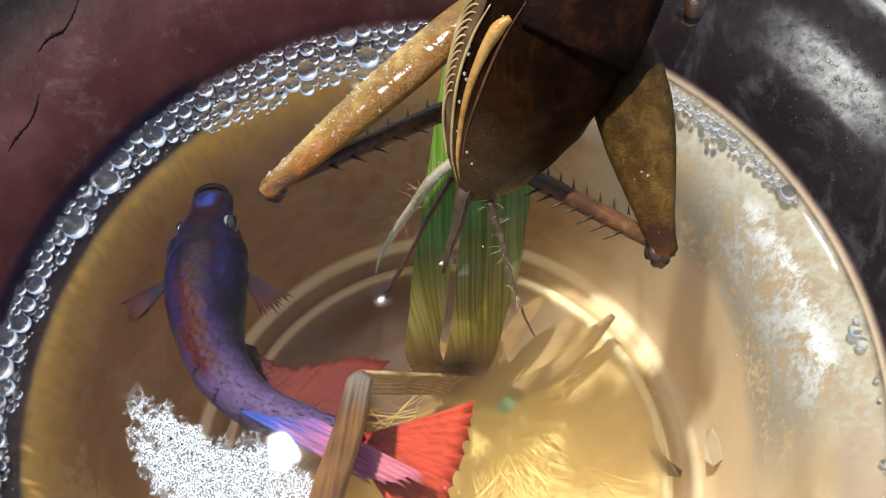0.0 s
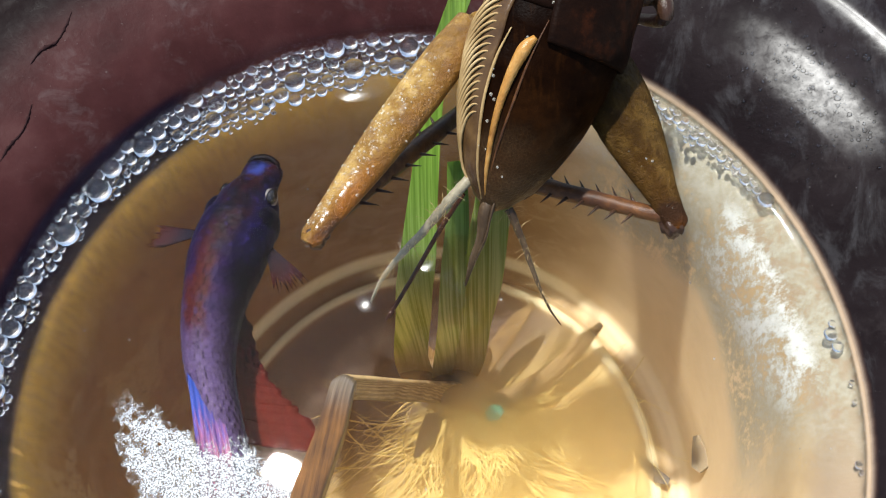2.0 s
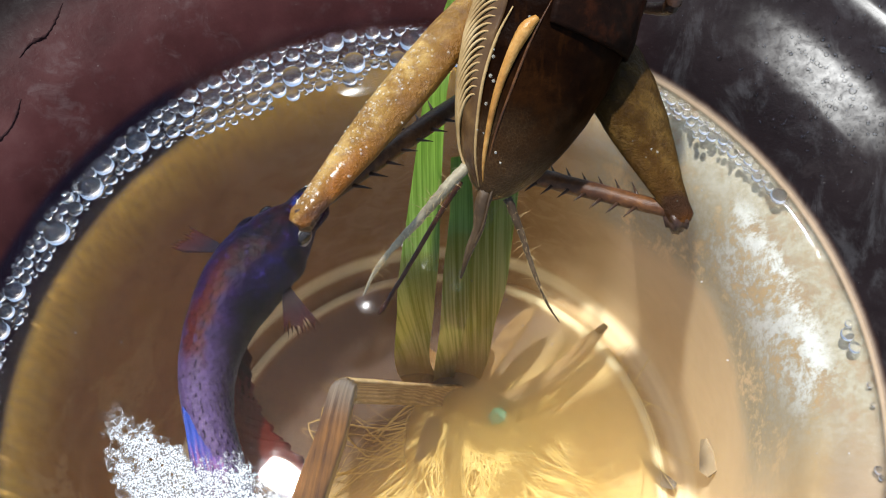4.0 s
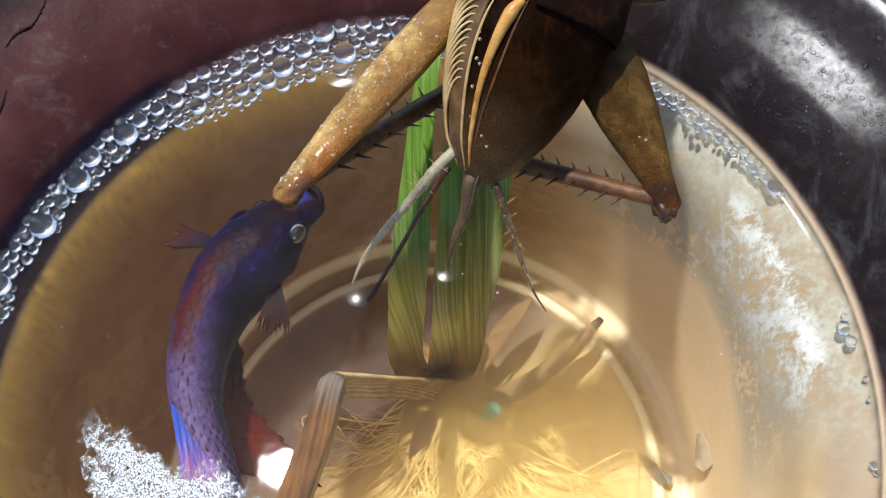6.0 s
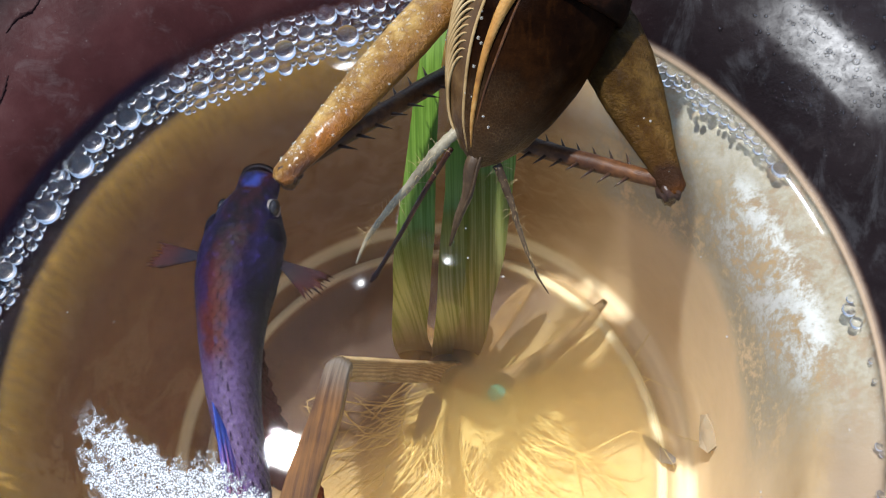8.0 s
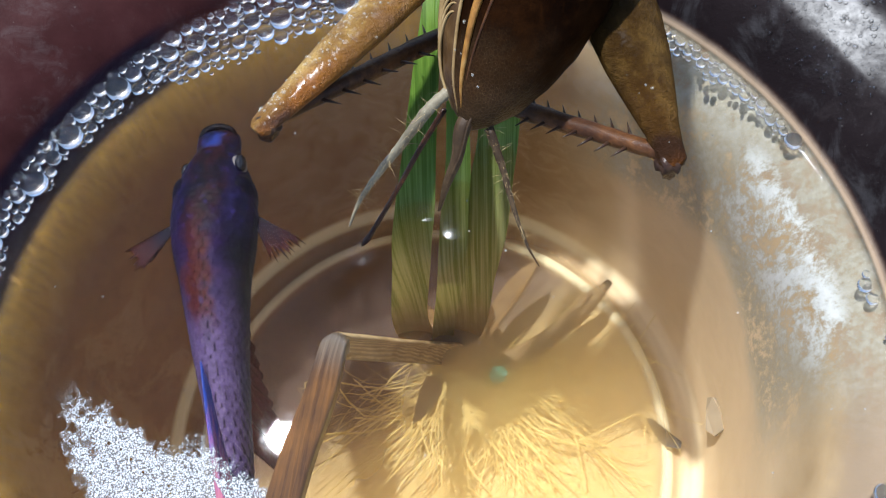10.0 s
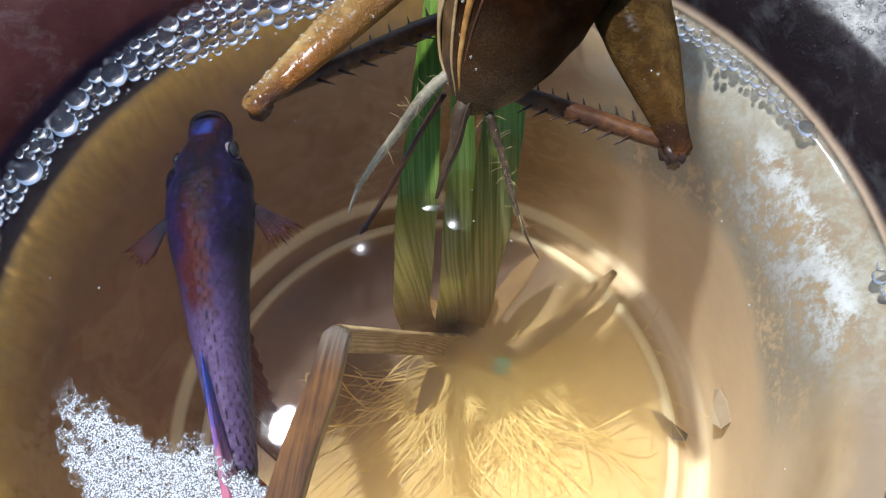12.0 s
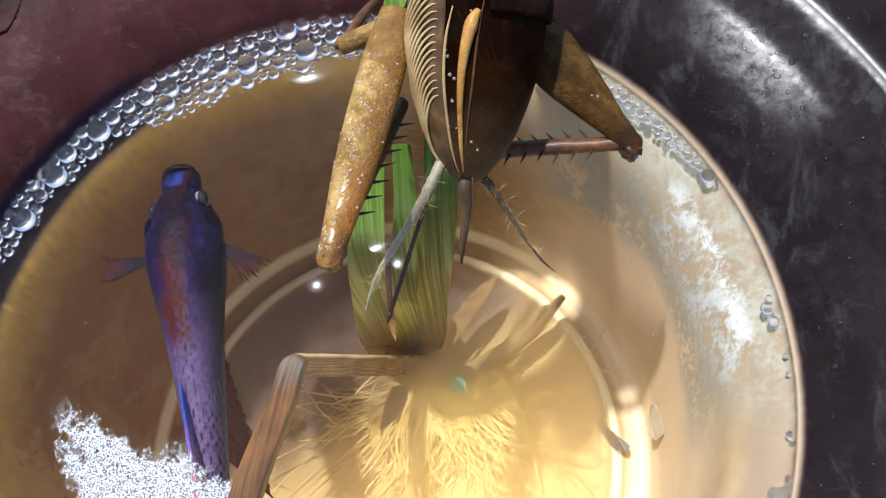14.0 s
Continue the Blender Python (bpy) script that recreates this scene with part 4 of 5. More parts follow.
def scales(s0, s1):
    """Overlapping rounded scales on the upper side of one length of the body."""
    bm = bmesh.new()
    pitch = 0.066
    rows = int(round((s1 - s0) / pitch))
    for i in range(rows):
        s = s0 + (i + 0.5) * (s1 - s0) / rows
        w = half(HALF_W, s)
        n = int(math.pi * w / 0.075)
        odd = (int(round(s / pitch)) % 2) * 0.5
        for k in range(n + 1):
            a = math.pi * (k + odd) / n - 0.12
            if not -0.2 < a < math.pi + 0.2:
                continue
            c = skin_point(s, a, 1.0)
            nrm = Vector((math.cos(a) / w, 0, math.sin(a) / half(HALF_H, s))).normalized()
            side = Vector((0, -1, 0)).cross(nrm)
            ring = []
            for u, v, lift in ((-0.041, -0.031, 0.002), (0.041, -0.031, 0.002), (0.044, 0.016, 0.004), (0.025, 0.049, 0.005), (0, 0.058, 0.005), (-0.025, 0.049, 0.005), (-0.044, 0.016, 0.004)):
                ring.append(bm.verts.new(c + side * u + Vector((0, -1, 0)) * v + nrm * lift))
            mid = bm.verts.new(c + nrm * 0.008)
            for j in range(7):
                bm.faces.new((mid, ring[j], ring[(j + 1) % 7]))
    bmesh.ops.recalc_face_normals(bm, faces=bm.faces)
    return bm


def fan(base0, base1, tip0, tip1, rays=10, ripple=0.05, bow=0.1, thick=0.012, ragged=0.08, seed=1, spike=0.06):
    """A pleated fin between a base line and a tip line."""
    rnd = random.Random(seed)
    bm = bmesh.new()
    b0, b1, t0, t1 = (Vector(p) for p in (base0, base1, tip0, tip1))
    nrm = ((b1 - b0) + (t1 - t0)).cross(t0 - b0 + t1 - b1).normalized()
    cols, rows_n = rays * 4, 9
    top, low = [], []
    for i in range(cols + 1):
        u = i / cols
        e = 1 + ragged * (rnd.random() - 0.5) - 0.1 * (2 * u - 1) ** 2 + (spike if i % 4 == 0 else 0)
        a, b = b0.lerp(b1, u), t0.lerp(t1, u)
        ta, la = [], []
        for j in range(rows_n + 1):
            v = j / rows_n * e
            p = a.lerp(b, v) + nrm * (ripple * v * math.cos(u * rays * 2 * math.pi) + bow * v * v * math.sin(3 * u + seed))
            ta.append(bm.verts.new(p + nrm * thick / 2))
            la.append(bm.verts.new(p - nrm * thick / 2))
        top.append(ta)
        low.append(la)
    for i in range(cols):
        for j in range(rows_n):
            bm.faces.new((top[i][j], top[i + 1][j], top[i + 1][j + 1], top[i][j + 1]))
            bm.faces.new((low[i + 1][j], low[i][j], low[i][j + 1], low[i + 1][j + 1]))
        bm.faces.new((top[i][-1], top[i + 1][-1], low[i + 1][-1], low[i][-1]))
    for s in (0, cols):
        for j in range(rows_n):
            bm.faces.new((top[s][j], top[s][j + 1], low[s][j + 1], low[s][j]))
    return bm


fish = tagged(new("betta_fish"), "violet blue betta fish with red back stripe and red fins", "fish")
CUTS = [0, 0.95, 1.3, 1.62, 1.94, 2.24, 2.54, 2.84, 3.14, 3.9]
pieces = []
for i, (s0, s1) in enumerate(zip(CUTS, CUTS[1:])):
    ob = part("head" if i == 0 else "body_segment", fish_piece(s0, s1), HEAD_SKIN if i == 0 else SKIN, fish, "dark blue scaly head" if i == 0 else "")
    pieces.append((ob, 0.7 if i == 0 else (s0 + s1) / 2))
    tagged(part("scales", scales(max(s0, 0.88), s1), SCALE, ob), kind="stuff")
head = pieces[0][0]
for sx, ez in ((-1, 0.04), (1, 0.15)):
    eye = part("eye", ball(bmesh.new(), (sx * 0.27, -0.55, ez), 0.115, 16, (0.85, 1.15, 0.9)), EYE_WHITE, head, "silver ringed eye")
    part("pupil", ball(bmesh.new(), (sx * 0.31, -0.545, ez + 0.055), 0.095, 14, (0.65, 1.1, 0.95)), EYE_DARK, head)
    part("gill_cover", ball(bmesh.new(), (sx * 0.3, -0.85, 0.0), 0.3, 18, (0.5, 0.8, 1.05)), SKIN, head)
part("lip", tube(bmesh.new(), [(-0.2, -0.1, 0.05), (-0.14, -0.02, 0.07), (0, 0.02, 0.08), (0.14, -0.02, 0.07), (0.2, -0.1, 0.05)], [0.025, 0.04, 0.042, 0.04, 0.025], 10, 14), SKIN, head)
dorsal = part("dorsal_fin", fan((-0.16, -2.8, 0.34), (0.1, -3.5, 0.3), (-0.28, -4.5, 0.46), (0.06, -4.9, 0.42), 6, 0.035, 0.08, seed=4), BACKFIN, pieces[7][0], "blue and pink rayed fin")
part("caudal_fin", fan((0.0, -3.8, 0.22), (0.0, -3.8, -0.22), (-0.75, -5.0, 0.3), (0.9, -5.1, -0.5), 12, 0.05, 0.25, ragged=0.05, seed=7, spike=0.015), TAILFIN, pieces[8][0], "red flowing tail fin")
anal = []
for i, (a, b, w0, w1) in zip((3, 4, 5, 6, 7, 8), ((1.45, 2.0, 0.14, 0.34), (1.75, 2.3, 0.3, 0.46), (2.1, 2.6, 0.4, 0.56), (2.4, 2.9, 0.5, 0.68), (2.7, 3.2, 0.62, 0.82), (3.0, 3.55, 0.75, 1.0))):
    anal.append(part("anal_fin", fan((0.05, -a, -0.3), (0.05, -b, -0.27), (0.1 + w0, -a - 0.28, -0.36), (0.1 + w1, -b - 0.42, -0.36), 4, 0.012, 0.02, ragged=0.07, seed=2, spike=0.012), ANALFIN, pieces[i][0], "dark red fin edge"))
fins = []
for sx in (-1, 1):
    fins.append((part("pectoral_fin", fan((-0.04 * sx, 0, 0.03), (0.04 * sx, 0, -0.03), (-0.17 * sx, -0.54, 0.06), (0.19 * sx, -0.5, -0.08), 9, 0.03, 0.05, 0.008, 0.3, 3, 0.18), SIDEFIN, fish, "see-through dark blue side fin"), sx))

# ---- cricket: modelled where it sits at 2.5 s, then carried as one body ----
CRICKET_ORIGIN = Vector((0.767, 1.861, 1.600))
cricket = tagged(new("cricket"), "wet brown cricket with folded wings clinging to the grass blade", "cricket")


def W(*p):
    """A place in the bowl, as seen from the cricket's own origin."""
    return tuple(Vector(p) - CRICKET_ORIGIN)


TIP = Vector((0.8, 1.3, 1.28))
AXIS = (Vector((1.42, 2.72, 2.3)) - TIP).normalized()
ROLL = 38
side0 = AXIS.cross(Vector((0, 0, 1))).normalized()
back0 = side0.cross(AXIS).normalized()
c_, s_ = math.cos(radians(ROLL)), math.sin(radians(ROLL))
RIGHT, BACK = side0 * c_ - back0 * s_, back0 * c_ + side0 * s_
BODY_R = [(0, 0.04), (0.1, 0.18), (0.3, 0.34), (0.55, 0.46), (0.9, 0.58), (1.3, 0.65), (1.7, 0.67), (2.1, 0.63), (2.6, 0.6), (3.1, 0.5)]


def on_body(s, ang, grow=1.0, flat=0.8):
    """A point of the body: s from the tail end, ang in degrees from the middle of the back, positive to its right."""
    r = half(BODY_R, s) * grow
    a = radians(ang)
    return TIP + AXIS * s + RIGHT * (r * math.sin(a)) + BACK * (r * flat * math.cos(a)) - CRICKET_ORIGIN


def shell(s0, s1, a0, a1, grow=1.03, thick=0.03, ns=30, na=28, taper=0.0, wave=0.0):
    bm = bmesh.new()
    top, low = [], []
    for i in range(ns + 1):
        u = i / ns
        s = s0 + (s1 - s0) * u
        t, b = [], []
        for k in range(na + 1):
            v = k / na
            mid = (a0 + a1) / 2
            ang = mid + (a0 + (a1 - a0) * v - mid) * (1 - taper * (1 - u) ** 2)
            g = grow + wave * noise.noise(Vector((s * 5, ang * 0.06, grow)))
            t.append(bm.verts.new(on_body(s, ang, g)))
            b.append(bm.verts.new(on_body(s, ang, g - thick / half(BODY_R, max(s, 0.1)))))
        top.append(t)
        low.append(b)
    for i in range(ns):
        for k in range(na):
            bm.faces.new((top[i][k], top[i][k + 1], top[i + 1][k + 1], top[i + 1][k]))
            bm.faces.new((low[i][k + 1], low[i][k], low[i + 1][k], low[i + 1][k + 1]))
        for k in (0, na):
            bm.faces.new((top[i][k], top[i + 1][k], low[i + 1][k], low[i][k]))
    for i in (0, ns):
        for k in range(na):
            bm.faces.new((top[i][k], top[i][k + 1], low[i][k + 1], low[i][k]))
    bmesh.ops.recalc_face_normals(bm, faces=bm.faces)
    return bm


def ringed_body(s0, s1, grow=0.95, groove=0.0, step=0.26):
    bm = bmesh.new()
    rings = []
    n = int((s1 - s0) / 0.04)
    for i in range(n + 1):
        s = s0 + (s1 - s0) * i / n
        g = grow - groove * max(0, math.cos(2 * math.pi * s / step)) ** 6
        rings.append([bm.verts.new(on_body(s, 360 * k / 28, g)) for k in range(28)])
    for a, b in zip(rings, rings[1:]):
        for k in range(28):
            bm.faces.new((a[k], a[(k + 1) % 28], b[(k + 1) % 28], b[k]))
    bm.faces.new(rings[0][::-1])
    bm.faces.new(rings[-1])
    bmesh.ops.recalc_face_normals(bm, faces=bm.faces)
    return bm


part("abdomen", ringed_body(0.0, 1.9, 0.93, 0.06), BELLY, cricket, "ringed brown abdomen")
part("thorax", ringed_body(1.84, 2.68, 1.1, 0.05, 0.9), SHIELD, cricket, "dark brown chest")
part("collar_shield", shell(1.58, 2.72, -34, 114, 1.13, 0.05, 30, 30, 0.12, 0.015), SHIELD, cricket, "smooth dark collar shield")
part("cricket_head", ringed_body(2.65, 3.15, 0.95), SHIELD, cricket, "dark head")
wing = part("forewing", shell(0.0, 1.95, -62, 100, 1.05, 0.025, 40, 36, 0.0, 0.02), WING, cricket, "dark brown folded forewing")
side = part("forewing_side", shell(0.06, 1.98, -116, -60, 1.07, 0.03, 40, 18, 0.2, 0.02), WINGSIDE, cricket, "tan side field of the wing")
part("ridge_vein", tube(bmesh.new(), [on_body(s, a, g) for s, a, g in ((0.15, -46, 1.07), (0.4, -46, 1.07), (0.8, -46, 1.07), (1.15, -44, 1.07), (1.45, -39, 1.09), (1.58, -34, 1.06))], [0.006, 0.02, 0.03, 0.042, 0.062, 0.03], 10, 30), RIDGE, wing, "raised orange yellow vein")
part("ridge_vein", tube(bmesh.new(), [on_body(s, a, 1.055) for s, a in ((0.25, -41), (0.6, -38), (1.0, -35), (1.4, -33), (1.75, -29))], [0.005, 0.011, 0.013, 0.012, 0.006], 8, 24), SHIN, wing, "fine dark orange vein")
part("ridge_vein", tube(bmesh.new(), [on_body(s, a, 1.065) for s, a in ((0.1, -60), (0.4, -61), (0.9, -61), (1.3, -59), (1.6, -54))], [0.006, 0.014, 0.015, 0.014, 0.006], 8, 24), VEIN, wing, "pale vein beside the side field")
for k in range(17):
    f = k / 16
    s = 0.02 + 1.2 * f
    pts = [on_body(s + d * (1 - 0.2 * f), a, g) for d, a, g in ((0.0, -114, 1.1), (0.25, -106, 1.12), (0.5, -95, 1.12), (0.7, -83, 1.1), (0.8, -73, 1.08), (0.82, -65, 1.05))]
    part("vein", tube(bmesh.new(), pts, [0.007, 0.014, 0.017, 0.015, 0.011, 0.003], 6, 18), VEIN, side)
part("wing_edge", tube(bmesh.new(), [on_body(s, 98, 1.05) for s in (0.1, 0.5, 1.0, 1.5, 1.9)], [0.012, 0.02, 0.02, 0.02], 6, 20), WINGSIDE, wing)


def hind_leg(knee, hip, foot, thick, spine_side, skin, swell_to, wet=520):
    """Thigh from hip to knee and spined shin back from the knee; the thigh's origin is the knee."""
    leg = new("hind_leg")
    leg.parent = cricket
    leg.location = Vector(W(*knee)) * CM
    h, f = Vector(hip) - Vector(knee), Vector(foot) - Vector(knee)
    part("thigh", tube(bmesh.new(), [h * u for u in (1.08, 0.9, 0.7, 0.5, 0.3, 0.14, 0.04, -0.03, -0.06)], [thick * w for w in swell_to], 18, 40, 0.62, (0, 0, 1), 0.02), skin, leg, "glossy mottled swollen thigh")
    bm = bmesh.new()
    ball(bm, -h.normalized() * 0.06 + f.normalized() * 0.04 - Vector((0, 0, 0.03)), 0.12, 20, (1, 1, 0.9))
    for v in bm.verts:
        v.co *= 1 + 0.35 * noise.noise(v.co * 18)
    part("knee", bm, SPINE, leg, "dark rough knee cap")
    part("shin", tube(bmesh.new(), [f * u for u in (0.0, 0.2, 0.5, 0.8, 1.0)], [0.075, 0.075, 0.085, 0.09, 0.08], 12, 24, 1, (0, 0, 1), 0.12), SHIN, leg, "reddish brown spined shin")
    rnd = random.Random(8)
    for k in range(7):
        for flip in (1, -1):
            p = f * (0.22 + 0.1 * k)
            d = (Vector(spine_side) * flip + f.normalized() * 0.55 + Vector((0, 0, 0.25 * rnd.random()))).normalized()
            part("spine", tube(bmesh.new(), [p + d * 0.06, p + d * 0.14, p + d * 0.24], [0.022, 0.014, 0.003], 6), SPINE, leg)
    bm = bmesh.new()
    d = h.normalized()
    sd = d.cross(Vector((0, 0, 1))).normalized()
    up = sd.cross(d)
    for k in range(wet):
        u, a = rnd.uniform(0.0, 0.85), rnd.gauss(-0.3, 0.48)
        r = thick * float(np.interp(u, [0, 0.14, 0.3, 0.5, 0.7, 1], [swell_to[6], swell_to[5], swell_to[4], swell_to[3], swell_to[2], swell_to[1]]))
        ball(bm, h * u + sd * (r * math.sin(a)) + up * (r * 0.62 * math.cos(a)), 0.003 + 0.013 * rnd.random() ** 3, 6)
    tagged(part("dew", bm, DEW, leg, "fine clinging droplets"), kind="stuff")
    return leg


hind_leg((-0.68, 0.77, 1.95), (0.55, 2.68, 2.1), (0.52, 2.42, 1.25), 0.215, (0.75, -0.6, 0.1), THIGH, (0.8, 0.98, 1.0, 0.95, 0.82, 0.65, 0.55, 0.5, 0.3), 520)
hind_leg((2.52, 1.22, 1.25), (1.82, 2.75, 1.7), (1.06, 1.88, 0.85), 0.33, (-0.2, -0.9, 0.2), THIGH_SHADED, (0.7, 0.98, 1.0, 0.88, 0.66, 0.46, 0.38, 0.36, 0.2), 8)


def bristled(name, pts, radii, material, label, hairs, seed, hair_len=0.16):
    ob = part(name, tube(bmesh.new(), [W(*p) for p in pts], radii, 10, 40, knobs=0.3), material, cricket, label)
    line = spline([W(*p) for p in pts], 60)
    rnd = random.Random(seed)
    bm = bmesh.new()
    for _ in range(hairs):
        i = rnd.randrange(2, 48)
        p = Vector(line[i])
        d = Vector((rnd.uniform(-1, 1), rnd.uniform(-1, 1), rnd.uniform(-0.4, 1))).normalized()
        ln = hair_len * (rnd.uniform(0.4, 1.2) if rnd.random() < 0.85 else 3.2)
        tube(bm, [p, p + d * ln * 0.6, p + d * ln + Vector((0, -0.02, 0))], [0.0022, 0.0016, 0.0007], 4)
    if hairs:
        tagged(part("hairs", bm, HAIR, ob), kind="stuff")
    return ob


bristled("cercus", [(0.68, 1.6, 1.5), (0.45, 1.38, 1.4), (0.18, 1.22, 1.05), (-0.13, 1.1, 0.6), (-0.32, 0.98, 0.3), (-0.44, 0.87, 0.03)], [0.055, 0.052, 0.042, 0.032, 0.02, 0.01], CERCUS, "pale hairy tail feeler", 420, 2, 0.055)
bristled("cercus", [(0.98, 1.32, 1.28), (1.01, 1.27, 1.25), (1.12, 1.08, 1.05), (1.24, 0.84, 0.8), (1.38, 0.62, 0.55), (1.51, 0.48, 0.4)], [0.045, 0.04, 0.032, 0.022, 0.013, 0.005], CERCUS_DARK, "thin dark hairy tail feeler", 160, 4, 0.05)
part("ovipositor", tube(bmesh.new(), [W(*p) for p in ((0.55, 1.5, 1.25), (0.32, 1.29, 0.9), (0.07, 1.04, 0.48), (-0.17, 0.79, 0.12), (-0.22, 0.73, 0.06), (-0.27, 0.67, 0.02))], [0.028, 0.026, 0.024, 0.024, 0.034, 0.012], 8, 34), OVI, cricket, "slender dark brown egg-laying spike")
part("hindwing_tip", blade(bmesh.new(), [W(*p) for p in ((0.82, 1.45, 1.42), (0.75, 1.25, 1.35), (0.72, 1.08, 1.15), (0.64, 0.94, 0.95), (0.57, 0.79, 0.7))], [0.16, 0.14, 0.1, 0.075, 0.02], (0.9, 0.1, 0.5), 24, 0.025, 0.5, 2), CERCUS_DARK, cricket, "dark folded hindwing tip")
part("hindwing_rib", tube(bmesh.new(), [W(x + 0.05 * w, y, z + 0.035 * w + 0.02) for x, y, z, w in ((0.82, 1.42, 1.42, 1.6), (0.76, 1.25, 1.36, 1.3), (0.72, 1.08, 1.17, 1.0), (0.64, 0.94, 0.97, 0.7), (0.57, 0.8, 0.71, 0.1))], [0.01, 0.012, 0.009, 0.005], 6, 18), CERCUS_DARK, cricket, "pale rib of the folded hindwing")
middle_leg = part("middle_leg", tube(bmesh.new(), [W(*p) for p in ((1.13, 2.69, 2.2), (0.59, 2.74, 2.06), (0.3, 2.77, 1.99), (0.07, 2.79, 1.92), (0.04, 2.79, 1.91))], [0.12, 0.115, 0.1, 0.09, 0.04], 12, 26), THIGH, cricket, "pale jointed middle leg")
part("middle_shin", tube(bmesh.new(), [W(*p) for p in ((0.09, 2.81, 1.9), (0.37, 3.14, 1.81), (0.6, 3.45, 1.6))], [0.06, 0.05, 0.035], 8, 14), SHIN, middle_leg, "thin brown middle shin")
part("front_leg", tube(bmesh.new(), [W(*p) for p in ((2.0, 3.1, 2.1), (2.35, 3.05, 2.2), (2.4, 2.85, 2.1), (2.2, 3.3, 1.6))], [0.12, 0.1, 0.07, 0.05], 10, 24), SPINE, cricket, "dark jointed front leg")
rnd = random.Random(21)
bm = bmesh.new()
for k in range(12):
    ball(bm, on_body(rnd.uniform(0.15, 1.9), rnd.uniform(-60, -20), 1.065), rnd.uniform(0.008, 0.018), 8)
tagged(part("dew", bm, DEW, cricket, "scattered water droplets"), kind="stuff")

# ---- the ways of the moving things: centimetres and degrees ----
# seconds, snout x and y, heading of the spine at six places from head to tail
FISH_ROWS = [
    (0, -2.63, 2.38, 4, 4, 9, 21, 48, 74),
    (0.5, -2.51, 2.68, 6, 1, 2, 13, 28, 47),
    (1, -2.56, 2.70, 8, 2, 0, 7, 19, 30),
    (1.5, -2.13, 2.89, -7, -6, -5, -0, 11, 23),
    (2, -1.93, 2.92, -10, -14, -11, -3, 10, 25),
    (2.5, -1.84, 2.88, -12, -15, -11, -6, 8, 24),
    (3, -1.54, 2.62, -27, -25, -21, -7, 14, 30),
    (5.5, -1.08, 2.29, -44, -38, -29, -13, 5, 28),
    (6, -1.10, 2.31, -44, -38, -29, -12, 6, 29),
    (6.5, -1.20, 2.33, -33, -34, -25, -10, 14, 24),
    (7, -1.73, 2.63, -16, -18, -10, -3, 7, 20),
    (7.5, -1.82, 2.72, -7, -10, -6, -2, 7, 16),
    (8, -1.78, 2.42, -8, -6, -2, 5, 12, 19),
    (8.5, -1.93, 2.62, 0, 1, 1, 4, 10, 13),
    (9, -2.13, 2.56, 2, 3, 5, 8, 11, 14),
    (11.5, -2.27, 2.60, 4, 6, 9, 12, 14, 15),
    (12, -2.31, 2.58, 5, 8, 10, 12, 14, 16),
    (12.5, -2.35, 2.52, 11, 10, 10, 11, 12, 12),
    (13, -2.35, 2.40, 10, 11, 11, 12, 14, 13),
    (13.5, -2.33, 2.45, 8, 11, 13, 15, 15, 16),
    (14, -2.35, 2.54, 6, 12, 14, 13, 14, 15),
]
# seconds, sweep of the two side fins
FIN_ROWS = [
    (0, 50, 40),
    (0.5, 62, 55),
    (1, 70, 75),
    (1.5, 55, 35),
    (2, 70, 45),
    (2.5, 50, 60),
    (3, 60, 60),
    (5.5, 75, 40),
    (6, 65, 35),
    (6.5, 60, 40),
    (7, 85, 30),
    (7.5, 95, 75),
    (8, 85, 60),
    (8.5, 60, 80),
    (9, 55, 45),
    (11.5, 36, 36),
    (12, 38, 38),
    (12.5, 80, 88),
    (13, 65, 45),
    (13.5, 85, 50),
    (14, 85, 40),
]
# seconds, place and turn of the cricket
CRICKET_ROWS = [
    (0, 0.541, 1.723, 1.900, 1.9, -12.9, -18.2),
    (0.5, 0.635, 1.756, 1.773, 2.1, -7.4, -7.7),
    (1, 0.668, 1.895, 1.655, -1.6, -4.4, -6.8),
    (1.5, 0.754, 1.868, 1.629, 0.4, -1.7, -2.1),
    (2, 0.802, 1.809, 1.635, 0.8, 0.5, 1.0),
    (2.5, 0.767, 1.861, 1.600, 0.0, 0.1, 0.0),
    (3, 0.765, 1.843, 1.645, 0.3, 0.8, 0.3),
    (5.5, 0.709, 1.986, 1.590, -3.0, -0.6, -2.7),
    (6, 0.732, 1.996, 1.553, -2.9, -0.5, -2.4),
    (6.5, 0.772, 1.977, 1.555, -2.3, 0.4, -0.2),
    (7, 0.744, 1.982, 1.579, -2.4, 0.0, -1.2),
    (7.5, 0.746, 1.990, 1.569, -2.4, -0.1, -1.4),
    (8, 0.712, 2.012, 1.581, -2.9, -1.5, -3.7),
    (8.5, 0.686, 2.030, 1.592, -3.9, -2.5, -5.4),
    (9, 0.665, 2.028, 1.622, -2.6, -3.7, -7.5),
    (11.5, 0.642, 2.088, 1.549, -3.3, -4.8, -9.0),
    (12, 0.616, 2.064, 1.603, -3.6, -5.9, -10.4),
    (12.5, 0.692, 2.051, 1.545, -3.4, -2.6, -4.0),
    (13, 0.815, 1.987, 1.533, -0.5, 0.9, 2.9),
    (13.5, 0.882, 1.923, 1.481, -2.4, 2.4, 12.5),
    (14, 1.001, 1.851, 1.637, 1.1, 4.3, 21.6),
]


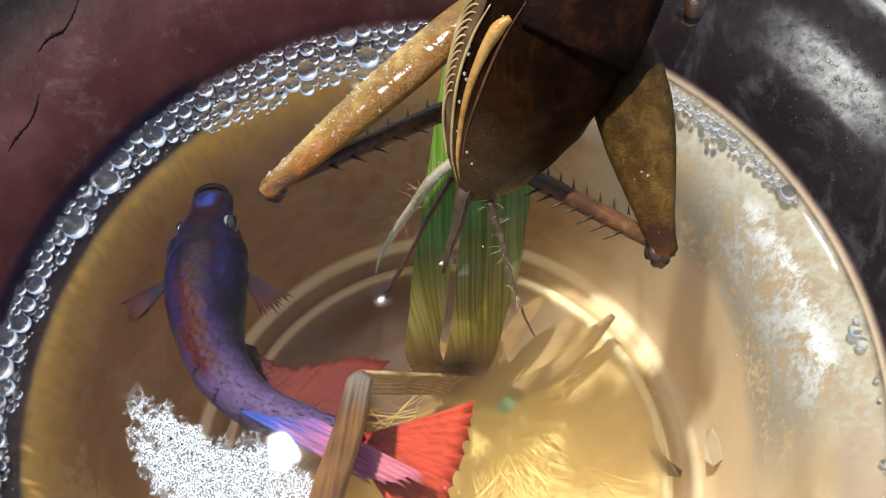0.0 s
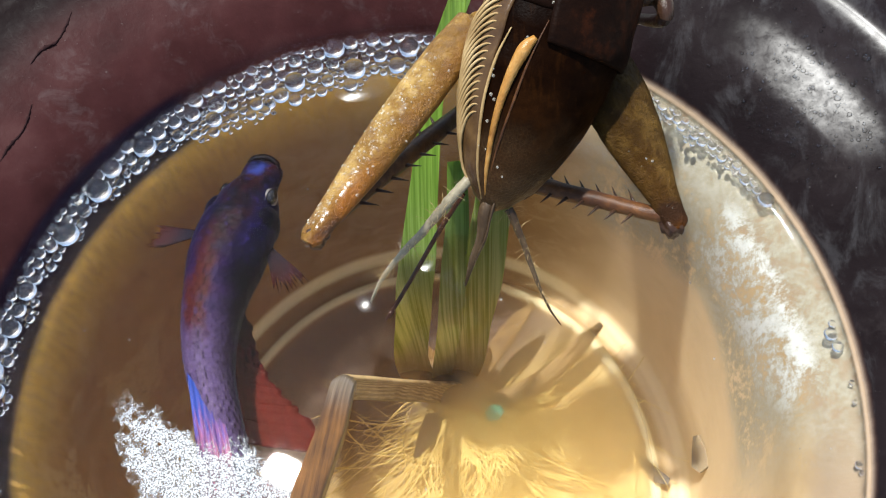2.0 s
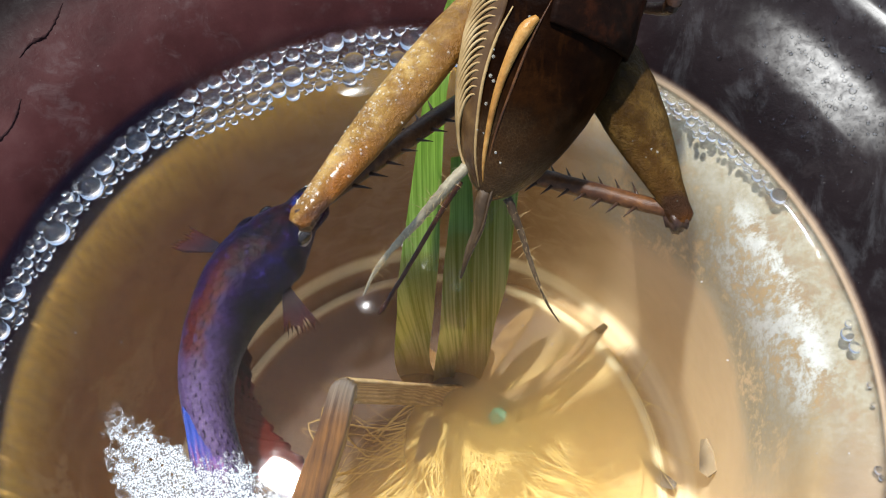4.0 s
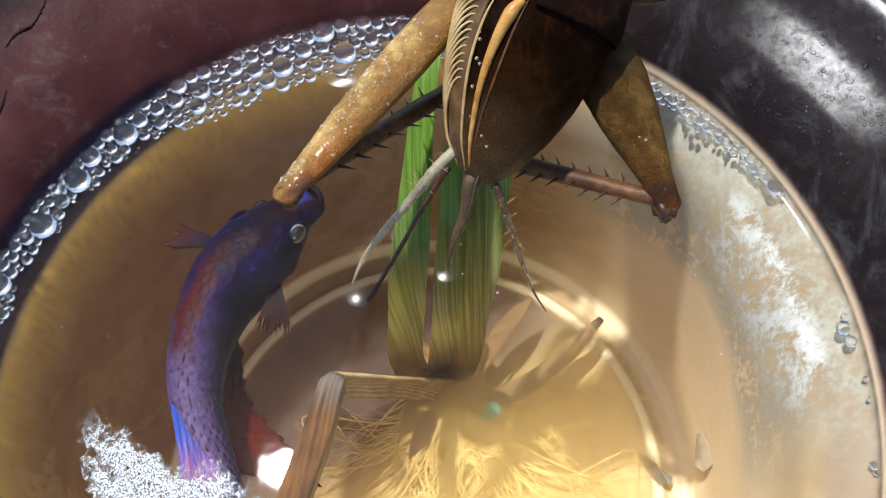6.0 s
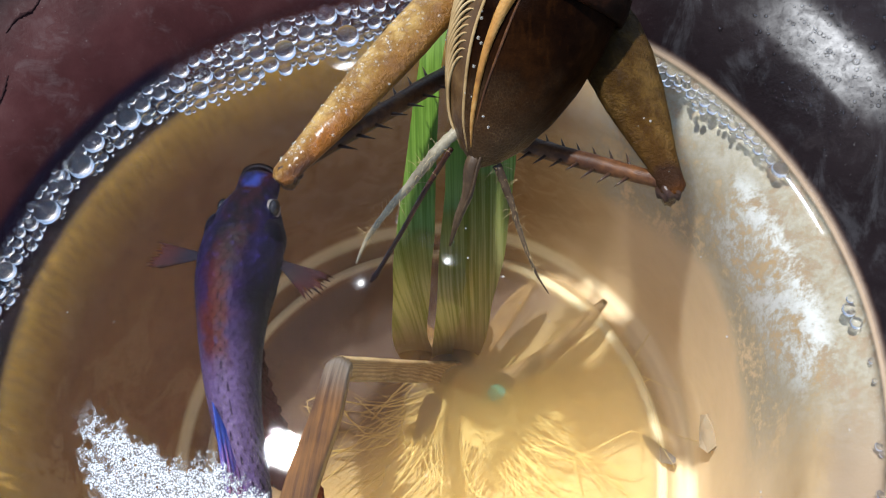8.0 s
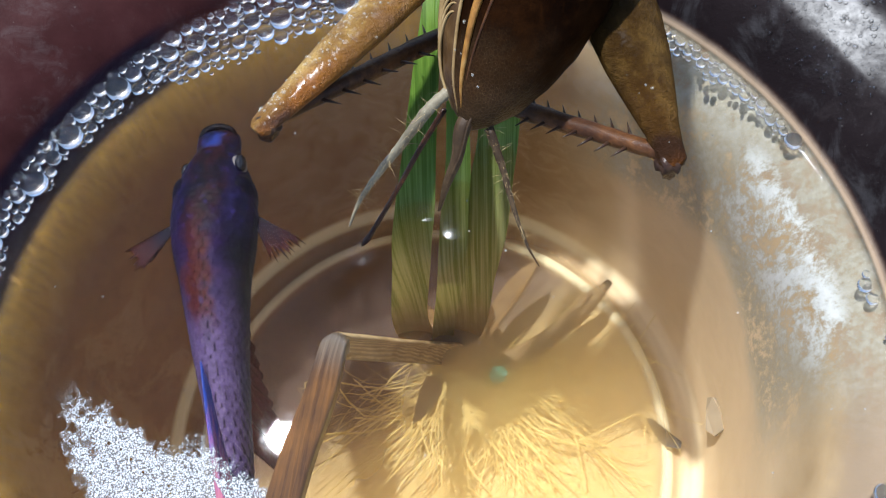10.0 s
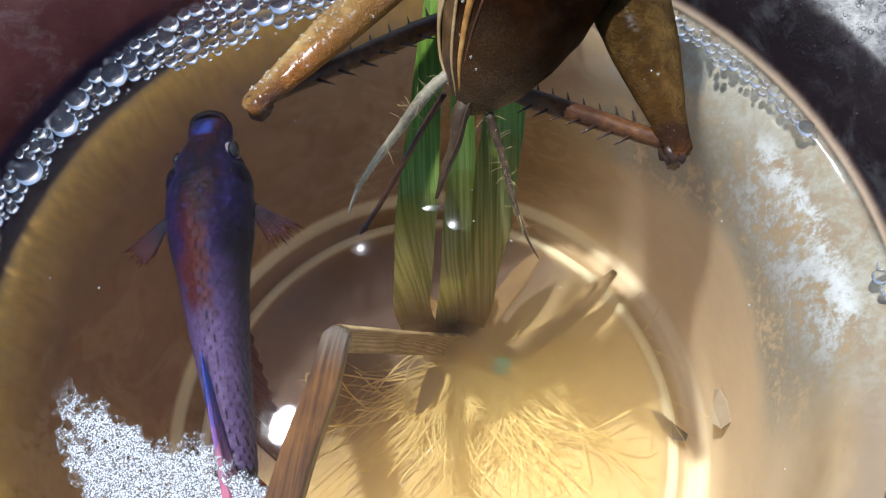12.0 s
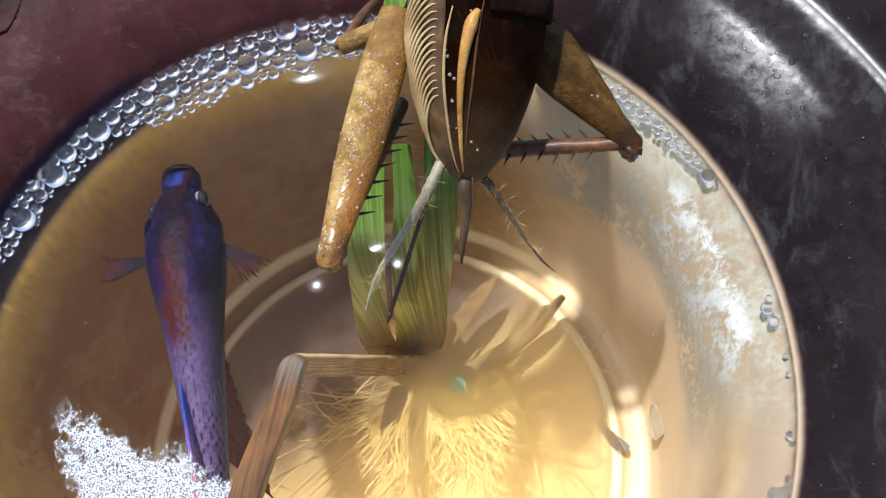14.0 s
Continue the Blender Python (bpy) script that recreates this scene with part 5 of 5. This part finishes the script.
def spine_pose(row, s):
    """The pose that carries the rest fish's cross-section at s onto the bent spine of that row."""
    t, x, y, *turns = row
    knots = [0.15, 0.75, 1.35, 1.95, 2.55, 3.15]
    n = 40
    p = Vector((x, y, 0))
    for k in range(n):
        h = radians(float(np.interp((k + 0.5) * s / n, knots, turns)))
        p += Vector((math.sin(h), -math.cos(h), 0)) * (s / n)
    h = float(np.interp(s, knots, turns))
    return pose(p.x * CM, p.y * CM, FISH_Z * CM, 0, 0, h) @ pose(0, s * CM, 0)


def motions():
    base = {row[0]: spine_pose(row, 1.5) for row in FISH_ROWS}
    walk(fish, [(t, m) for t, m in base.items()])
    for ob, s in pieces:
        walk(ob, [(row[0], base[row[0]].inverted() @ spine_pose(row, s)) for row in FISH_ROWS])
    crest = pose(-0.0004, 0, 0.0034)
    walk(dorsal, [(t, crest @ pose(0, 0, 0, 0, fold, 0) @ crest.inverted()) for t, fold in ((0, 0), (6.5, 0), (7.5, 20), (8.5, 58), (14, 62))])
    for ob in anal:
        hinge = pose(0.0005, 0, -0.003)
        walk(ob, [(t, hinge @ pose(0, 0, 0, 0, fold, 0) @ hinge.inverted()) for t, fold in ((0, 4), (1.5, 6), (2.5, 45), (6.5, 40), (9, 66), (14, 70))])
    for ob, sx in fins:
        rows = []
        for t, left, right in FIN_ROWS:
            row = min(FISH_ROWS, key=lambda r: abs(r[0] - t))
            rel = base[row[0]].inverted() @ spine_pose(row, 1.05) @ pose(sx * 0.42 * CM, -1.1 * CM, -0.02 * CM, 0, 0, (right if sx > 0 else left) * sx)
            rows.append((t, rel))
        walk(ob, rows)
    walk(film, [(t, pose(x * CM, y * CM, 0)) for t, x, y in ((0, 0.05, 0.2), (3, 0.08, 0.14), (6.5, -0.02, -0.06), (9, -0.12, -0.12), (11.5, -0.12, -0.18), (14, -0.06, -0.1))])
    tucked = pose(0.006, 0.0065, -0.005)
    walk(middle_leg, [(0, tucked), (13, tucked), (13.5, pose(0.001, 0.0022, -0.001)), (14, pose(0, 0, 0))])
    walk(cricket, [(t, pose(x * CM, y * CM, z * CM, rx, ry, rz)) for t, x, y, z, rx, ry, rz in CRICKET_ROWS])


motions()
